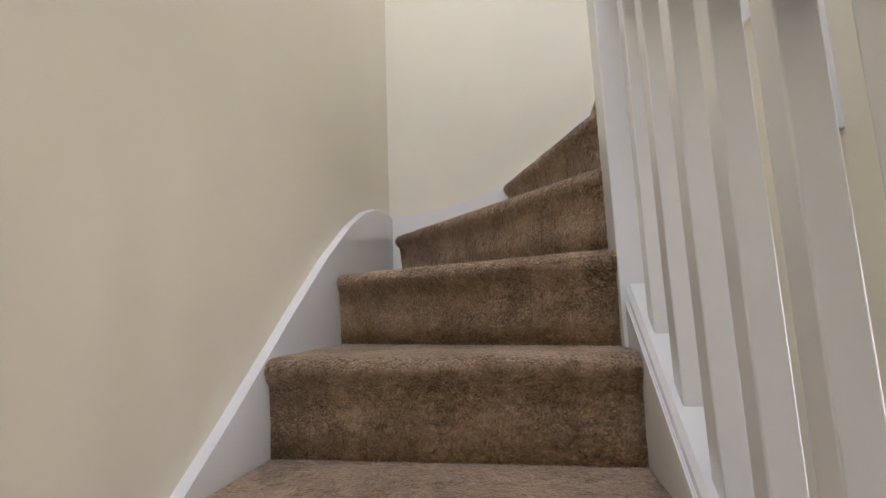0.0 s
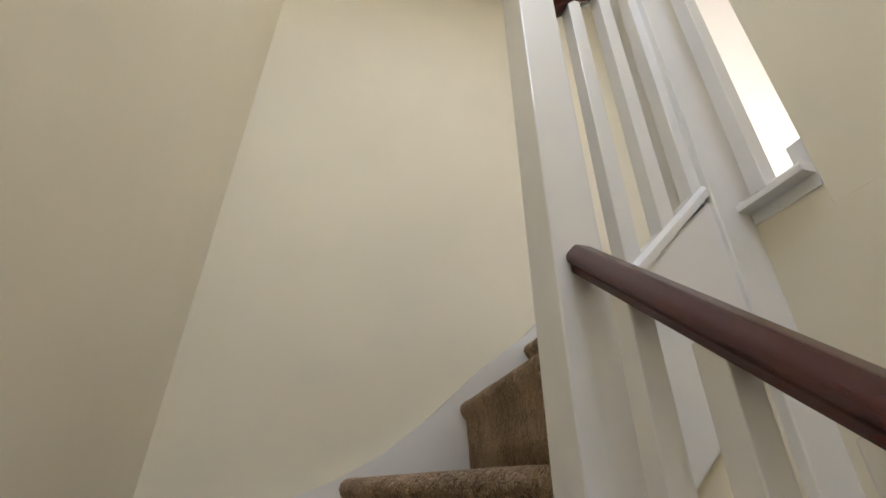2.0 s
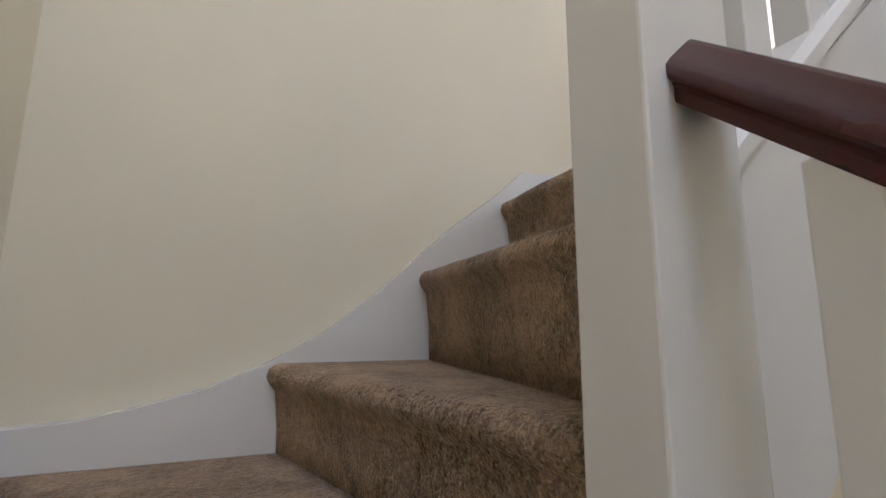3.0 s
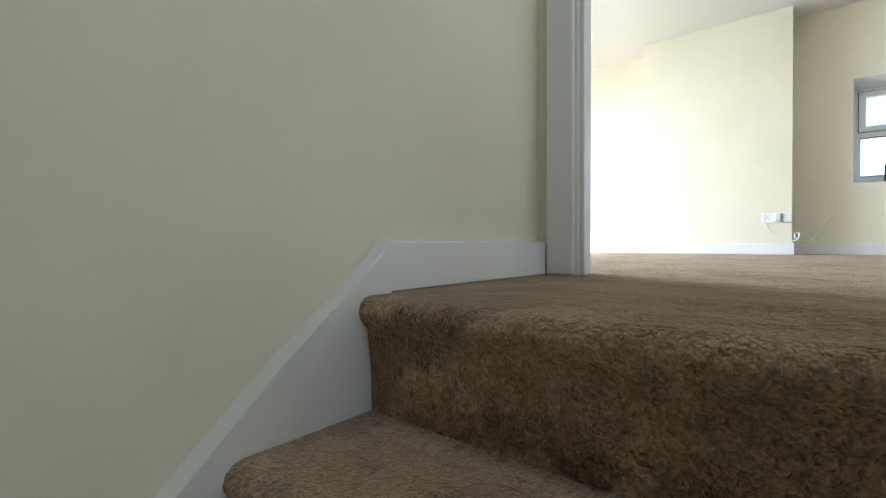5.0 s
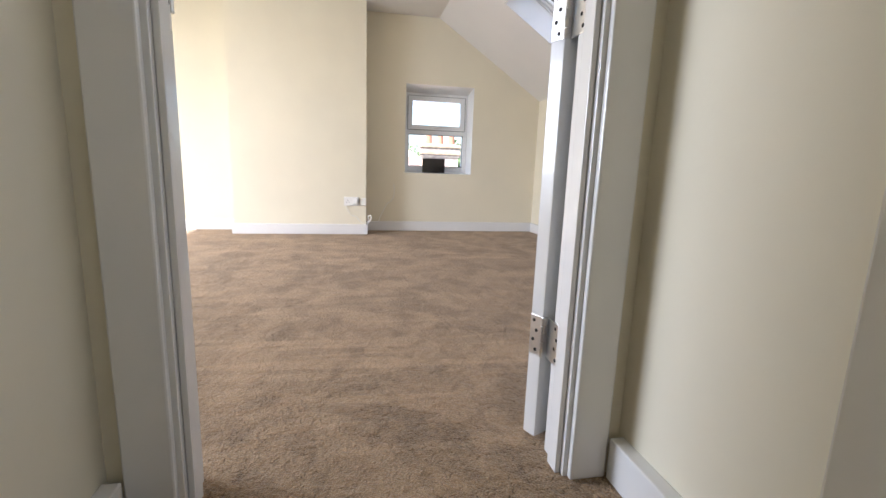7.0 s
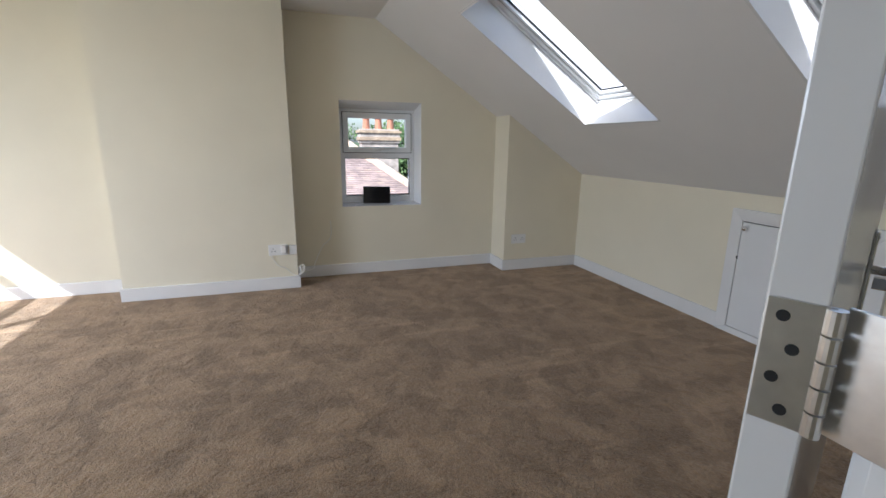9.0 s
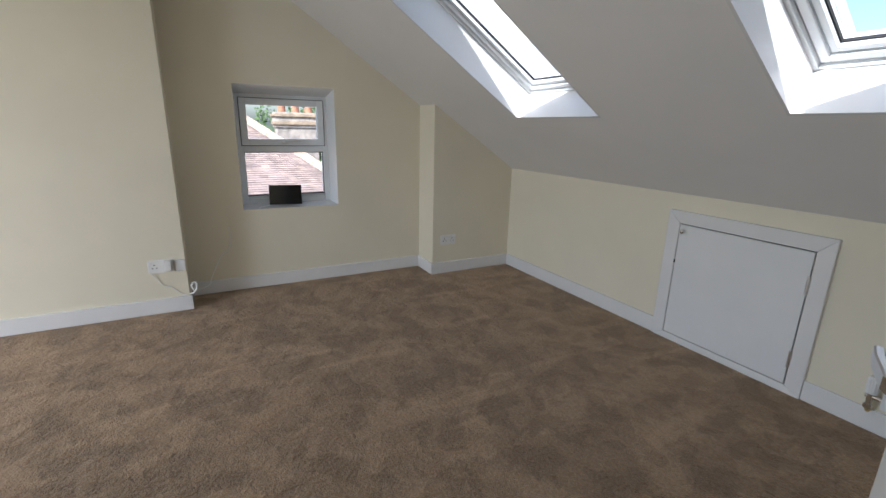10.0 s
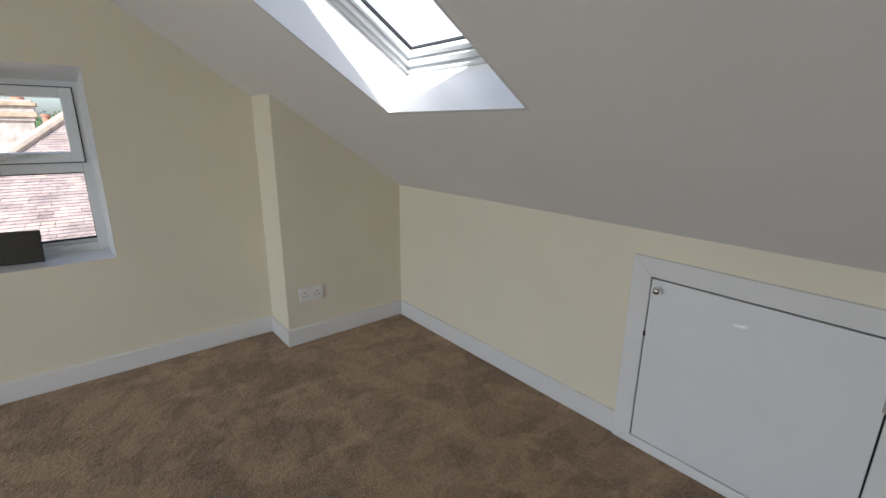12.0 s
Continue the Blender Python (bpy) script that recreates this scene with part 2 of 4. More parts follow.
def window_reveal():
    bm = bmesh.new()
    outer = [(XW - 0.001, WY0, WZ0), (XW - 0.001, WY1, WZ0), (XW - 0.001, WY1, WZ1), (XW - 0.001, WY0, WZ1)]
    inner = [(xr, FY0, FZ0), (xr, FY1, FZ0), (xr, FY1, FZ1), (xr, FY0, FZ1)]
    back = [(xr, WY0, WZ0), (xr, WY1, WZ0), (xr, WY1, WZ1), (xr, WY0, WZ1)]
    o, i, k = ([bm.verts.new(p) for p in q] for q in (outer, inner, back))
    for n in range(4):
        m = (n + 1) % 4
        bm.faces.new((o[n], o[m], i[m], i[n]))
        bm.faces.new((i[n], i[m], k[m], k[n]))
        bm.faces.new((k[n], k[m], o[m], o[n]))
    return bm


structure("trim_window_reveal", window_reveal(), GLOSS, "white painted splayed window reveal and sill", "window reveal")
structure("chimney_breast_wall", box((XC, -0.246, -0.05), (XW, 0.974, ZC + 0.02)), CREAM, "cream painted chimney breast wall", "chimney breast")
structure("pier_wall", box((XP, YK - 0.1, -0.05), (XW, -2.083, 1.55)), CREAM, "cream painted pier beside the window wall", "wall")
structure("wall_knee", box((XD1 - 0.05, YK - 0.1, -0.25), (XW, YK, ZK + 0.02)), CREAM, "low cream painted knee wall under the roof slope", "wall")
structure("wall_west_room", boxes(((XD0, YK - 0.3, -0.25), (XD1, OY0 - 0.03, ZC + 0.2)), ((XD0, OY1 + 0.03, -0.25), (XD1, YD + 0.3, ZC + 0.2)),
                                  ((XD0, OY0 - 0.03, OH + 0.03), (XD1, OY1 + 0.03, ZC + 0.2))), CREAM, "cream painted partition wall with the doorway", "wall")
structure("wall_north_room", boxes(((XD1, YD, -0.25), (1.6, YD + 0.3, ZC + 0.2)), ((4.2, YD, -0.25), (XW, YD + 0.3, ZC + 0.2)), ((1.6, YD, -0.25), (4.2, YD + 0.3, 0.4)),
                                   ((1.6, YD, 2.07), (4.2, YD + 0.3, ZC + 0.2))), CREAM, "cream painted dormer wall with a wide window opening", "wall")
structure("ceiling", box((XD1 - 0.001, YB, ZC), (XW + 0.1, YD + 0.1, ZC + 0.15)), CEILW, "flat white painted ceiling", "ceiling")


# sloping ceiling with two rooflight openings; s runs up the slope from the knee wall
def on_slope(x, s, h=0.0):
    """A place on the slope: s metres up it, h metres out through the roof."""
    return Vector((x, YK + s * COS - h * SIN, ZK + s * SIN + h * COS))


S0 = (-2.246 - YK) / COS
S1 = S0 + 1.165
SK = ((1.250, 1.956), (2.803, 3.514))
TH = 0.28


def slope_box(bm, x0, x1, s0, s1, h0=0.0, h1=TH, bev=0.0):
    g = box((x0, s0, h0), (x1, s1, h1), bev)
    for v in g.verts:
        v.co = on_slope(*v.co)
    tmp = bpy.data.meshes.new("tmp")
    g.to_mesh(tmp)
    g.free()
    bm.from_mesh(tmp)
    bpy.data.meshes.remove(tmp)


SB = (YB - YK) / COS + 0.1


def slope_ceiling():
    bm = bmesh.new()
    xs = [XD1 - 0.05, SK[0][0], SK[0][1], SK[1][0], SK[1][1], XW + 0.05]
    for i in range(5):
        if i % 2 == 0:
            slope_box(bm, xs[i], xs[i + 1], -0.15, SB)
        else:
            slope_box(bm, xs[i], xs[i + 1], -0.15, S0)
            slope_box(bm, xs[i], xs[i + 1], S1, SB)
    return bm


structure("ceiling_slope", slope_ceiling(), CEILW, "sloping white painted ceiling with two rooflight openings", "ceiling")

# stairwell
structure("wall_stair_far", box((XL - 0.15, YF, ZL - 0.2), (XD0, YF + 0.15, 2.6)), CREAM, "cream painted stair and landing wall", "wall")
structure("wall_stair_side", box((XL - 0.15, -4.0, ZL - 0.2), (XL, YF, 2.6)), CREAM, "cream painted wall beside the stairs", "wall")
structure("wall_landing", box((XS, YR - 0.12, -0.05), (XD0, YR, 2.6)), CREAM, "cream painted short landing wall", "wall")
structure("wall_stairwell", boxes(((XS, -4.0, -0.72), (XS + 0.12, YR - 0.12, 2.6)), ((XS, YR - 0.12, -0.72), (XS + 0.12, -0.50, -0.26)), ((XS, YR - 0.12, -0.26), (XS + 0.0595, -0.522, -0.0505)), ((XS, YR + 0.0005, -0.0505), (XS + 0.0595, -0.522, -0.0105)), ((XS, -4.0, ZL - 0.2), (XS + 0.12, -2.3, -0.72)), ((XS, -0.75, ZL - 0.2), (XS + 0.12, YF, -0.72))),
          CREAM, "cream painted stairwell wall with an opening to the lower hall", "wall")
structure("wall_stair_end", box((XL - 0.15, -4.15, ZL - 0.2), (2.1, -4.0, 2.6)), CREAM, "cream painted end wall of the lower hall", "wall")
structure("floor_lower_hall", box((XL - 0.15, -4.0, ZL - 0.2), (2.1, YF, ZL)), CARPET, "beige carpet of the lower hall", "carpet")
structure("wall_lower_hall", boxes(((2.0, -4.0, ZL), (2.1, -2.2, -0.2)), ((2.0, -1.0, ZL), (2.1, YF + 0.15, -0.2)), ((2.0, -2.2, ZL), (2.1, -1.0, ZL + 0.6)), ((2.0, -2.2, -0.6), (2.1, -1.0, -0.2)), ((XS + 0.12, YF, ZL), (2.0, YF + 0.15, -0.2))),
          CREAM, "cream painted lower hall wall with a window opening", "wall")
structure("ceiling_lower_hall", box((XS + 0.12, -4.0, -0.36), (2.1, YF + 0.15, -0.26)), CEILW, "white painted ceiling of the lower hall", "ceiling")
structure("ceiling_landing", boxes(((-0.2, -4.0, ZS), (XD0, YF + 0.1, ZS + 0.1))), CEILW, "white painted ceiling above the landing", "ceiling")
CS = [(-0.2, ZS), (-0.2, ZS + 0.1), (XL - 0.1, 2.05), (XL - 0.1, 1.95)]
structure("ceiling_stair_slope", prism(CS, "y", -0.95, YF + 0.1), CREAM, "sloping cream ceiling above the stairs", "ceiling")
structure("ceiling_stair_slope_end", prism(CS, "y", -4.0, -2.35), CREAM, "sloping cream ceiling above the lower stairs", "ceiling")
structure("wall_spandrel", prism([(-0.24, ZL), (XS, ZL), (XS, -0.20), (-0.24, -0.50)], "y", -0.575, -0.515), CREAM, "cream painted spandrel wall under the upper steps", "wall")


# ---- staircase ----
NOSE = [  # wall end, inner end, height of each nosing
    ((0.005, YF), (0.005, -0.52), 0.0),
    ((-0.231, YF), (-0.235, -0.53), -RISE),
    ((-0.602, YF), (-0.262, -0.53), -2 * RISE - 0.017),
    ((XL + 0.005, YF - 0.01), (-0.312, -0.535), -3 * RISE),
    ((XL, -0.326), (-0.318, -0.605), -4 * RISE),
]
for n in range(8):
    NOSE.append(((XL, -0.712 - n * GO), (-0.318, -0.712 - n * GO), -(5 + n) * RISE))


def step_mesh(front, back, z, rise, reach):
    """One carpeted step: riser and rounded nosing along front, tread back to the next riser."""
    bm = bmesh.new()
    (fl, fr), (bl, br) = [[Vector((*p, 0)) for p in e] for e in (front, back)]
    prof = [(0.030, -rise), (0.028, -rise * 0.6), (0.020, -0.06), (0.006, -0.043), (0.0, -0.028), (0.004, -0.013), (0.014, -0.004), (0.030, 0.0)]
    n = 26
    rows = []
    for i in range(n + 1):
        u = i / n
        f, b = fl.lerp(fr, u), bl.lerp(br, u)
        d = (b - f)
        far = d.length + reach
        d = d.normalized()
        wob = 0.0025 * noise.noise((u * 9 + z * 7, z * 5, 1.3))
        row = [f + d * (a + wob) + Vector((0, 0, z + h + 0.002 * noise.noise((u * 12, h * 30, z)))) for a, h in prof]
        for k in range(1, 7):
            row.append(f + d * (0.03 + (far - 0.03) * k / 6) + Vector((0, 0, z + 0.0015 * noise.noise((u * 9, k, z)))))
        row.append(f + d * far + Vector((0, 0, z - rise)))
        rows.append([bm.verts.new(p) for p in row])
    for r0, r1 in zip(rows, rows[1:]):
        for j in range(len(r0) - 1):
            bm.faces.new((r0[j], r1[j], r1[j + 1], r0[j + 1]))
        bm.faces.new((r0[-1], r1[-1], r1[0], r0[0]))
    for r in (rows[0], rows[-1]):
        bm.faces.new(r)
    return bm


stairs = thing("staircase", "steep winder staircase carpeted in beige cut pile between white strings", "staircase", at=(XL + 0.4, -1.0, ZL))


def keep(ob):
    ob.matrix_parent_inverse = ob.parent.matrix_basis.inverted()
    return ob


for n, (wall_end, inner_end, z) in enumerate(NOSE):
    if n == 0:
        back = ((0.05, YF), (0.05, -0.52))
        bm = step_mesh((wall_end, inner_end), back, 0.0, RISE, 0.0)
    else:
        bm = step_mesh((wall_end, inner_end), NOSE[n - 1][:2], z, RISE + 0.02, 0.045)
    keep(part("step", bm, CARPET, stairs, smooth=True))

# wall strings: white boards whose top edge follows the steps in a sweep
SW = 0.044


def board(points_top, points_low, axis, lo, hi):
    poly = points_top + points_low[::-1]
    return prism(poly, axis, lo, hi, 0.004)


side_top = [(-2.75, -2.70), (-0.80, -1.02 - 0.11), (-0.60, -0.958), (-0.40, -0.795), (-0.23, -0.675), (-0.09, -0.595), (0.03, -0.558), (0.13, -0.547), (YF - 0.001, -0.548)]
side_low = [(-2.75, ZL), (-0.5, ZL), (YF - 0.001, -1.0)]
keep(part("wall_string", board(side_top, side_low, "x", XL + 0.001, XL + 0.027), GLOSS, stairs))
far_top = [(XL + 0.002, -0.548), (-0.93, -0.537), (-0.82, -0.515), (-0.71, -0.487), (-0.595, -0.440), (-0.464, -0.368), (-0.34, -0.272), (-0.242, -0.182), (-0.136, -0.086), (-0.023, 0.0), (0.02, 0.035), (0.09, 0.101)]
far_low = [(XL + 0.002, -0.95), (-0.5, -0.75), (0.09, -0.3)]
keep(part("wall_string", board(far_top, far_low, "y", YF - SW, YF - 0.001), GLOSS, stairs))
# outer strings
keep(part("outer_string", prism([(-0.60, -0.94), (-2.6, -0.94 - 2.0 * RISE / GO), (-2.6, -1.26 - 2.0 * RISE / GO), (-0.60, -1.26)], "x", -0.318, -0.272, 0.003), GLOSS, stairs))
keep(part("outer_string", prism([(-0.24, -0.222), (0.11, 0.093), (0.11, -0.25), (-0.24, -0.565)], "y", -0.585, -0.535, 0.003), GLOSS, stairs))

# ---- balustrade ----
rails = thing("balustrade", "white square balusters and newel posts with dark stained handrail", "balustrade", at=(-0.28, -0.555, -1.2))
NA, NB, NY = -0.277, 0.122, -0.560
keep(part("newel_post", box((NA - 0.048, NY - 0.045, ZL + 1.2), (NA + 0.045, NY + 0.045, 0.72), 0.003), GLOSS, rails))
keep(part("newel_cap", box((NA - 0.050, NY - 0.047, 0.723), (NA + 0.047, NY + 0.047, 0.734), 0.003), GLOSS, rails))
keep(part("newel_post", box((NB - 0.068, NY - 0.036, -0.62), (NB + 0.045, NY + 0.085, 1.02), 0.003), GLOSS, rails))
keep(part("newel_cap", box((NB - 0.073, NY - 0.035, 1.02), (NB + 0.05, NY + 0.09, 1.04), 0.006), GLOSS, rails))
keep(part("newel_post", box((NA - 0.045, -2.72, ZL), (NA + 0.045, -2.63, ZL + 1.2), 0.003), GLOSS, rails))
# flat top with broad eased shoulders over a narrower base
RAIL = [(-0.0218, -0.022), (0.0218, -0.022), (0.0226, -0.019), (0.0226, -0.012), (0.0245, -0.0085), (0.0285, -0.006), (0.0300, -0.003), (0.0302, 0.004),
        (0.0285, 0.010), (0.0195, 0.0245), (0.0165, 0.0270), (0.0120, 0.0278)]
RAIL += [(-a, b) for a, b in RAIL[:1:-1]]
RAIL = [(0.86 * a, 0.86 * b) for a, b in RAIL]
K = RISE / GO


def low_rail(y):
    return -0.148 + (y + 0.605) * K


keep(part("handrail", sweep(RAIL, [(NA, -0.603, low_rail(-0.603)), (NA, -2.64, low_rail(-2.64))]), MAHOGANY, rails, "dark stained polished wooden handrail", smooth=True))
keep(part("handrail", sweep(RAIL, [(NA + 0.045, NY, 0.60), (NB - 0.045, NY, 0.60 + 0.34 * 0.9)]), MAHOGANY, rails, "dark stained polished wooden handrail", smooth=True))
keep(part("handrail", sweep(RAIL, [(NB, NY - 0.03, 0.93), (NB, YR + 0.002, 0.93)]), MAHOGANY, rails, "dark stained polished wooden handrail", smooth=True))


def low_cap(y):
    return -0.925 + (y + 0.60) * K


CAPP = [(-0.030, -0.010), (0.030, -0.010), (0.030, 0.003), (0.022, 0.012), (-0.022, 0.012), (-0.030, 0.003)]
keep(part("capping", sweep(CAPP, [(NA - 0.006, -0.60, low_cap(-0.60)), (NA - 0.006, -2.64, low_cap(-2.64))]), GLOSS, rails))
keep(part("capping", sweep(CAPP, [(NA + 0.045, NY, -0.215), (NB - 0.045, NY, -0.215 + 0.34 * 0.9)]), GLOSS, rails))
keep(part("capping", sweep(CAPP, [(NB + 0.012, NY - 0.03, 0.026), (NB + 0.012, YR + 0.001, 0.026)]), GLOSS, rails))
keep(part("landing_apron", box((XS - 0.003, YR + 0.001, -0.0105), (XS + 0.0035, NY - 0.03, 0.0165)), GLOSS, rails))
for n in range(16):
    y = -0.70 - n * 0.118
    keep(part("baluster", box((NA - 0.018, y - 0.018, low_cap(y) + 0.0), (NA + 0.018, y + 0.018, low_rail(y) - 0.015), 0.002), GLOSS, rails))
for n in range(3):
    x = NA + 0.125 + n * 0.098
    keep(part("baluster", box((x - 0.018, NY - 0.018, -0.21 + (x - NA - 0.045) * 0.9), (x + 0.018, NY + 0.018, 0.585 + (x - NA - 0.045) * 0.9), 0.002), GLOSS, rails))
keep(part("baluster", box((NB - 0.018, -0.668, 0.03), (NB + 0.018, -0.632, 0.905), 0.002), GLOSS, rails))


# ---- skirting boards, door surround ----
def skirting(name, runs, h=0.1, t=0.016):
    """Boards on the walls: runs of (x0, y0, x1, y1) boxes in plan, with an eased top edge."""
    bm = bmesh.new()
    for x0, y0, x1, y1 in runs:
        add_box(bm, (x0, y0, 0.001), (x1, y1, h), 0.003)
    return structure(name, bm, GLOSS, "white gloss painted skirting board", "skirting board")


T = 0.016
TL = 0.034
skirting("baseboard_landing_far", [(0.088, YF - TL, XD0 - 0.018, YF)])
skirting("baseboard_landing_right", [(XS + 0.004, YR, XD0 - 0.018, YR + TL)])
skirting("baseboard_window_wall", [(XW - T, -2.083, XW, -0.246)])
skirting("baseboard_alcove", [(XW - T, 0.974, XW, YD)])
skirting("baseboard_chimney_front", [(XC - T, -0.246 - T, XC, 0.974 + T)])
skirting("baseboard_chimney_side", [(XC, -0.246 - T, XW - T, -0.246)])
skirting("baseboard_chimney_far_side", [(XC, 0.974, XW - T, 0.974 + T)])
skirting("baseboard_pier_front", [(XP - T, YK + T, XP, -2.083 + T)])
skirting("baseboard_pier_side", [(XP, -2.083, XW - T, -2.083 + T)])
skirting("baseboard_knee", [(2.759, YK, XP - T, YK + T), (XD1, YK, 1.931, YK + T)])
skirting("baseboard_west", [(XD1, YK + T, XD1 + T, OY0 - 0.11), (XD1, OY1 + 0.11, XD1 + T, YD)])
skirting("baseboard_north", [(XD1 + T, YD - T, XW - T, YD)])


def door_lining():
    bm = bmesh.new()
    for a, b in (((XD0 - 0.001, OY1, 0.0), (XD1 + 0.001, OY1 + 0.03, OH)), ((XD0 - 0.001, OY0 - 0.03, 0.0), (XD1 + 0.001, OY0, OH)),
                 ((XD0 - 0.001, OY0 - 0.03, OH), (XD1 + 0.001, OY1 + 0.03, OH + 0.03))):
        add_box(bm, a, b, 0.002)
    return bm


def door_stop():
    bm = bmesh.new()
    x0, x1 = XD0 + 0.012, 0.823
    add_box(bm, (x0, OY1 - 0.013, 0.001), (x1, OY1 - 0.0005, OH - 0.001), 0.002)
    add_box(bm, (x0, OY0 + 0.0005, 0.001), (x1, OY0 + 0.013, OH - 0.001), 0.002)
    add_box(bm, (x0, OY0 + 0.013, OH - 0.013), (x1, OY1 - 0.013, OH - 0.001), 0.002)
    return bm


def architrave(x0, x1):
    bm = bmesh.new()
    w, g = 0.086, 0.010
    for y0, y1 in ((OY1 + g, OY1 + g + w), (OY0 - g - w, OY0 - g)):
        add_box(bm, (x0, y0, 0.001), (x1, y1, OH + g + w), 0.004)
    add_box(bm, (x0, OY0 - g, OH + g), (x1, OY1 + g, OH + g + w), 0.004)
    return bm


structure("trim_door_lining", door_lining(), GLOSS, "white gloss painted door lining", "door lining")
structure("trim_door_stop", door_stop(), GLOSS, "white gloss painted door stop bead", "door stop")
structure("trim_architrave_landing", architrave(XD0, XD0 - 0.017), GLOSS, "white gloss painted architrave on the landing side", "architrave")
structure("trim_architrave_room", architrave(XD1, XD1 + 0.017), GLOSS, "white gloss painted architrave on the room side", "architrave")

# strike plate in the lining
plate = thing("strike_plate", "small steel latch strike plate set in the white door lining", "strike plate", at=(XD1 - 0.022, OY1, 0.955))
sp = bmesh.new()
add_box(sp, (-0.012, -0.0025, -0.055), (0.014, 0.001, 0.055), 0.001)
add_box(sp, (0.010, -0.006, -0.025), (0.022, 0.0, 0.02), 0.002)
part("plate", sp, STEEL, plate)
part("keep", box((-0.006, -0.0035, -0.014), (0.006, -0.002, 0.014)), DARK, plate, "dark latch hole")

# ---- the room's door, open into the room ----
HX, HY = 0.942, -0.574
door = tagged(thing("door_1", "white flush room door standing open beyond a right angle", "door", at=(HX, HY, 0.0)), kind="")
DW, DT = 0.745, 0.038
SWING = radians(-64.5)
part("leaf", box((0.0, -DT - 0.004, 0.012), (DW, -0.004, 1.99), 0.002), GLOSS, door)
ZH = 0.960
LEVER = [(0.0055, -0.0085), (0.0055, 0.0085), (0.0035, 0.0105), (-0.0035, 0.0105), (-0.0055, 0.0085), (-0.0055, -0.0085), (-0.0035, -0.0105), (0.0035, -0.0105)]
for y, s in ((-0.004, 1), (-0.004 - DT, -1)):
    bp = box((DW - 0.085, y, 0.86), (DW - 0.045, y + s * 0.006, 1.03), 0.002)
    plate2 = part("handle_plate", bp, CHROME, door, "long chrome lever backplate")
    hb = cyl((DW - 0.065, y + s * 0.005, ZH), (DW - 0.065, y + s * 0.045, ZH), 0.008, 16)
    part("handle_neck", hb, CHROME, plate2, smooth=True)
    lv = sweep(LEVER, [(DW - 0.056, y + s * 0.047, ZH), (DW - 0.085, y + s * 0.050, ZH), (DW - 0.150, y + s * 0.050, ZH), (DW - 0.162, y + s * 0.047, ZH), (DW - 0.167, y + s * 0.037, ZH), (DW - 0.168, y + s * 0.012, ZH)])
    part("lever", lv, CHROME, plate2)
    for z in (0.872, 1.018):
        part("screw", cyl((DW - 0.065, y + s * 0.005, z), (DW - 0.065, y + s * 0.0075, z), 0.004, 10), STEEL, plate2)
lp = part("latch_plate", box((DW - 0.001, -0.036, 0.86), (DW + 0.0015, -0.012, 0.945), 0.0005), STEEL, door)
part("latch_bolt", box((DW + 0.001, -0.030, 0.892), (DW + 0.011, -0.018, 0.914), 0.002), STEEL, lp)
for z in (0.869, 0.936):
    part("screw", cyl((DW + 0.001, -0.024, z), (DW + 0.0025, -0.024, z), 0.0042, 10), DARK, lp)
door.rotation_euler = (0, 0, SWING)

# butt hinges between lining and door
EDGE = Vector((-math.sin(SWING), math.cos(SWING), 0.0))     # across the door's edge, back to front
OUT = Vector((-math.cos(SWING), -math.sin(SWING), 0.0))     # out of the door's hinge edge
PIN = Vector((HX, HY, 0.0)) - EDGE * (DT + 0.008) + OUT * 0.003
for z in (0.231, 0.962, 1.72):
    hinge = thing("butt_hinge", "steel butt hinge with four screws on each leaf", "hinge", "door hinges", at=(PIN.x, PIN.y, z))
    fx = XD1 - PIN.x
    part("frame_leaf", box((fx - 0.034, OY0 - PIN.y - 0.001, 0.0), (0.0, OY0 - PIN.y + 0.002, 0.10), 0.0005), STEEL, hinge)
    wing = box((0.0, -0.0012, 0.0), (0.040, 0.0012, 0.10), 0.0005)
    bmesh.ops.rotate(wing, verts=wing.verts, cent=(0, 0, 0), matrix=Matrix.Rotation(math.atan2(EDGE.y, EDGE.x), 3, "Z"))
    bmesh.ops.translate(wing, verts=wing.verts, vec=-OUT * 0.0015)
    part("door_leaf", wing, STEEL, hinge)
    kn = bmesh.new()
    for k in range(5):
        cyl((0, 0, 0.001 + k * 0.02), (0, 0, 0.0195 + k * 0.02), 0.0062, 14, bm=kn)
    part("knuckle", kn, STEEL, hinge, smooth=False)
    for k in range(4):
        zz = 0.013 + k * 0.0247
        sx, sy = fx - 0.020 + 0.009 * (k % 2), OY0 - PIN.y
        part("screw", cyl((sx, sy + 0.001, zz), (sx, sy + 0.0028, zz), 0.0045, 12), DARK, hinge)
        c = EDGE * (0.020 + 0.009 * (k % 2)) + Vector((0, 0, zz))
        part("screw", cyl(c - OUT * 0.001, c + OUT * 0.0006, 0.0045, 12), DARK, hinge)

# round mark pressed into the landing carpet
ring = bmesh.new()
rp = [(0.613 + 0.040 * math.cos(a), -0.600 + 0.028 * math.sin(a), 0.0008) for a in [0.6 + 2 * math.pi * i / 40 for i in range(25)]]
sweep([(-0.0016, -0.001), (0.0016, -0.001), (0.0012, 0.001), (-0.0012, 0.001)], rp, ring)
# darker carpet brown: the shade along the line is put into its colour
CUT = material("shaded_carpet_cut", (0.10, 0.066, 0.043), 0.95, vary=0.2, scale=60)
tagged(mesh_ob("carpet_cut", ring, CUT), "round cut line in the beige landing carpet", "carpet cut")

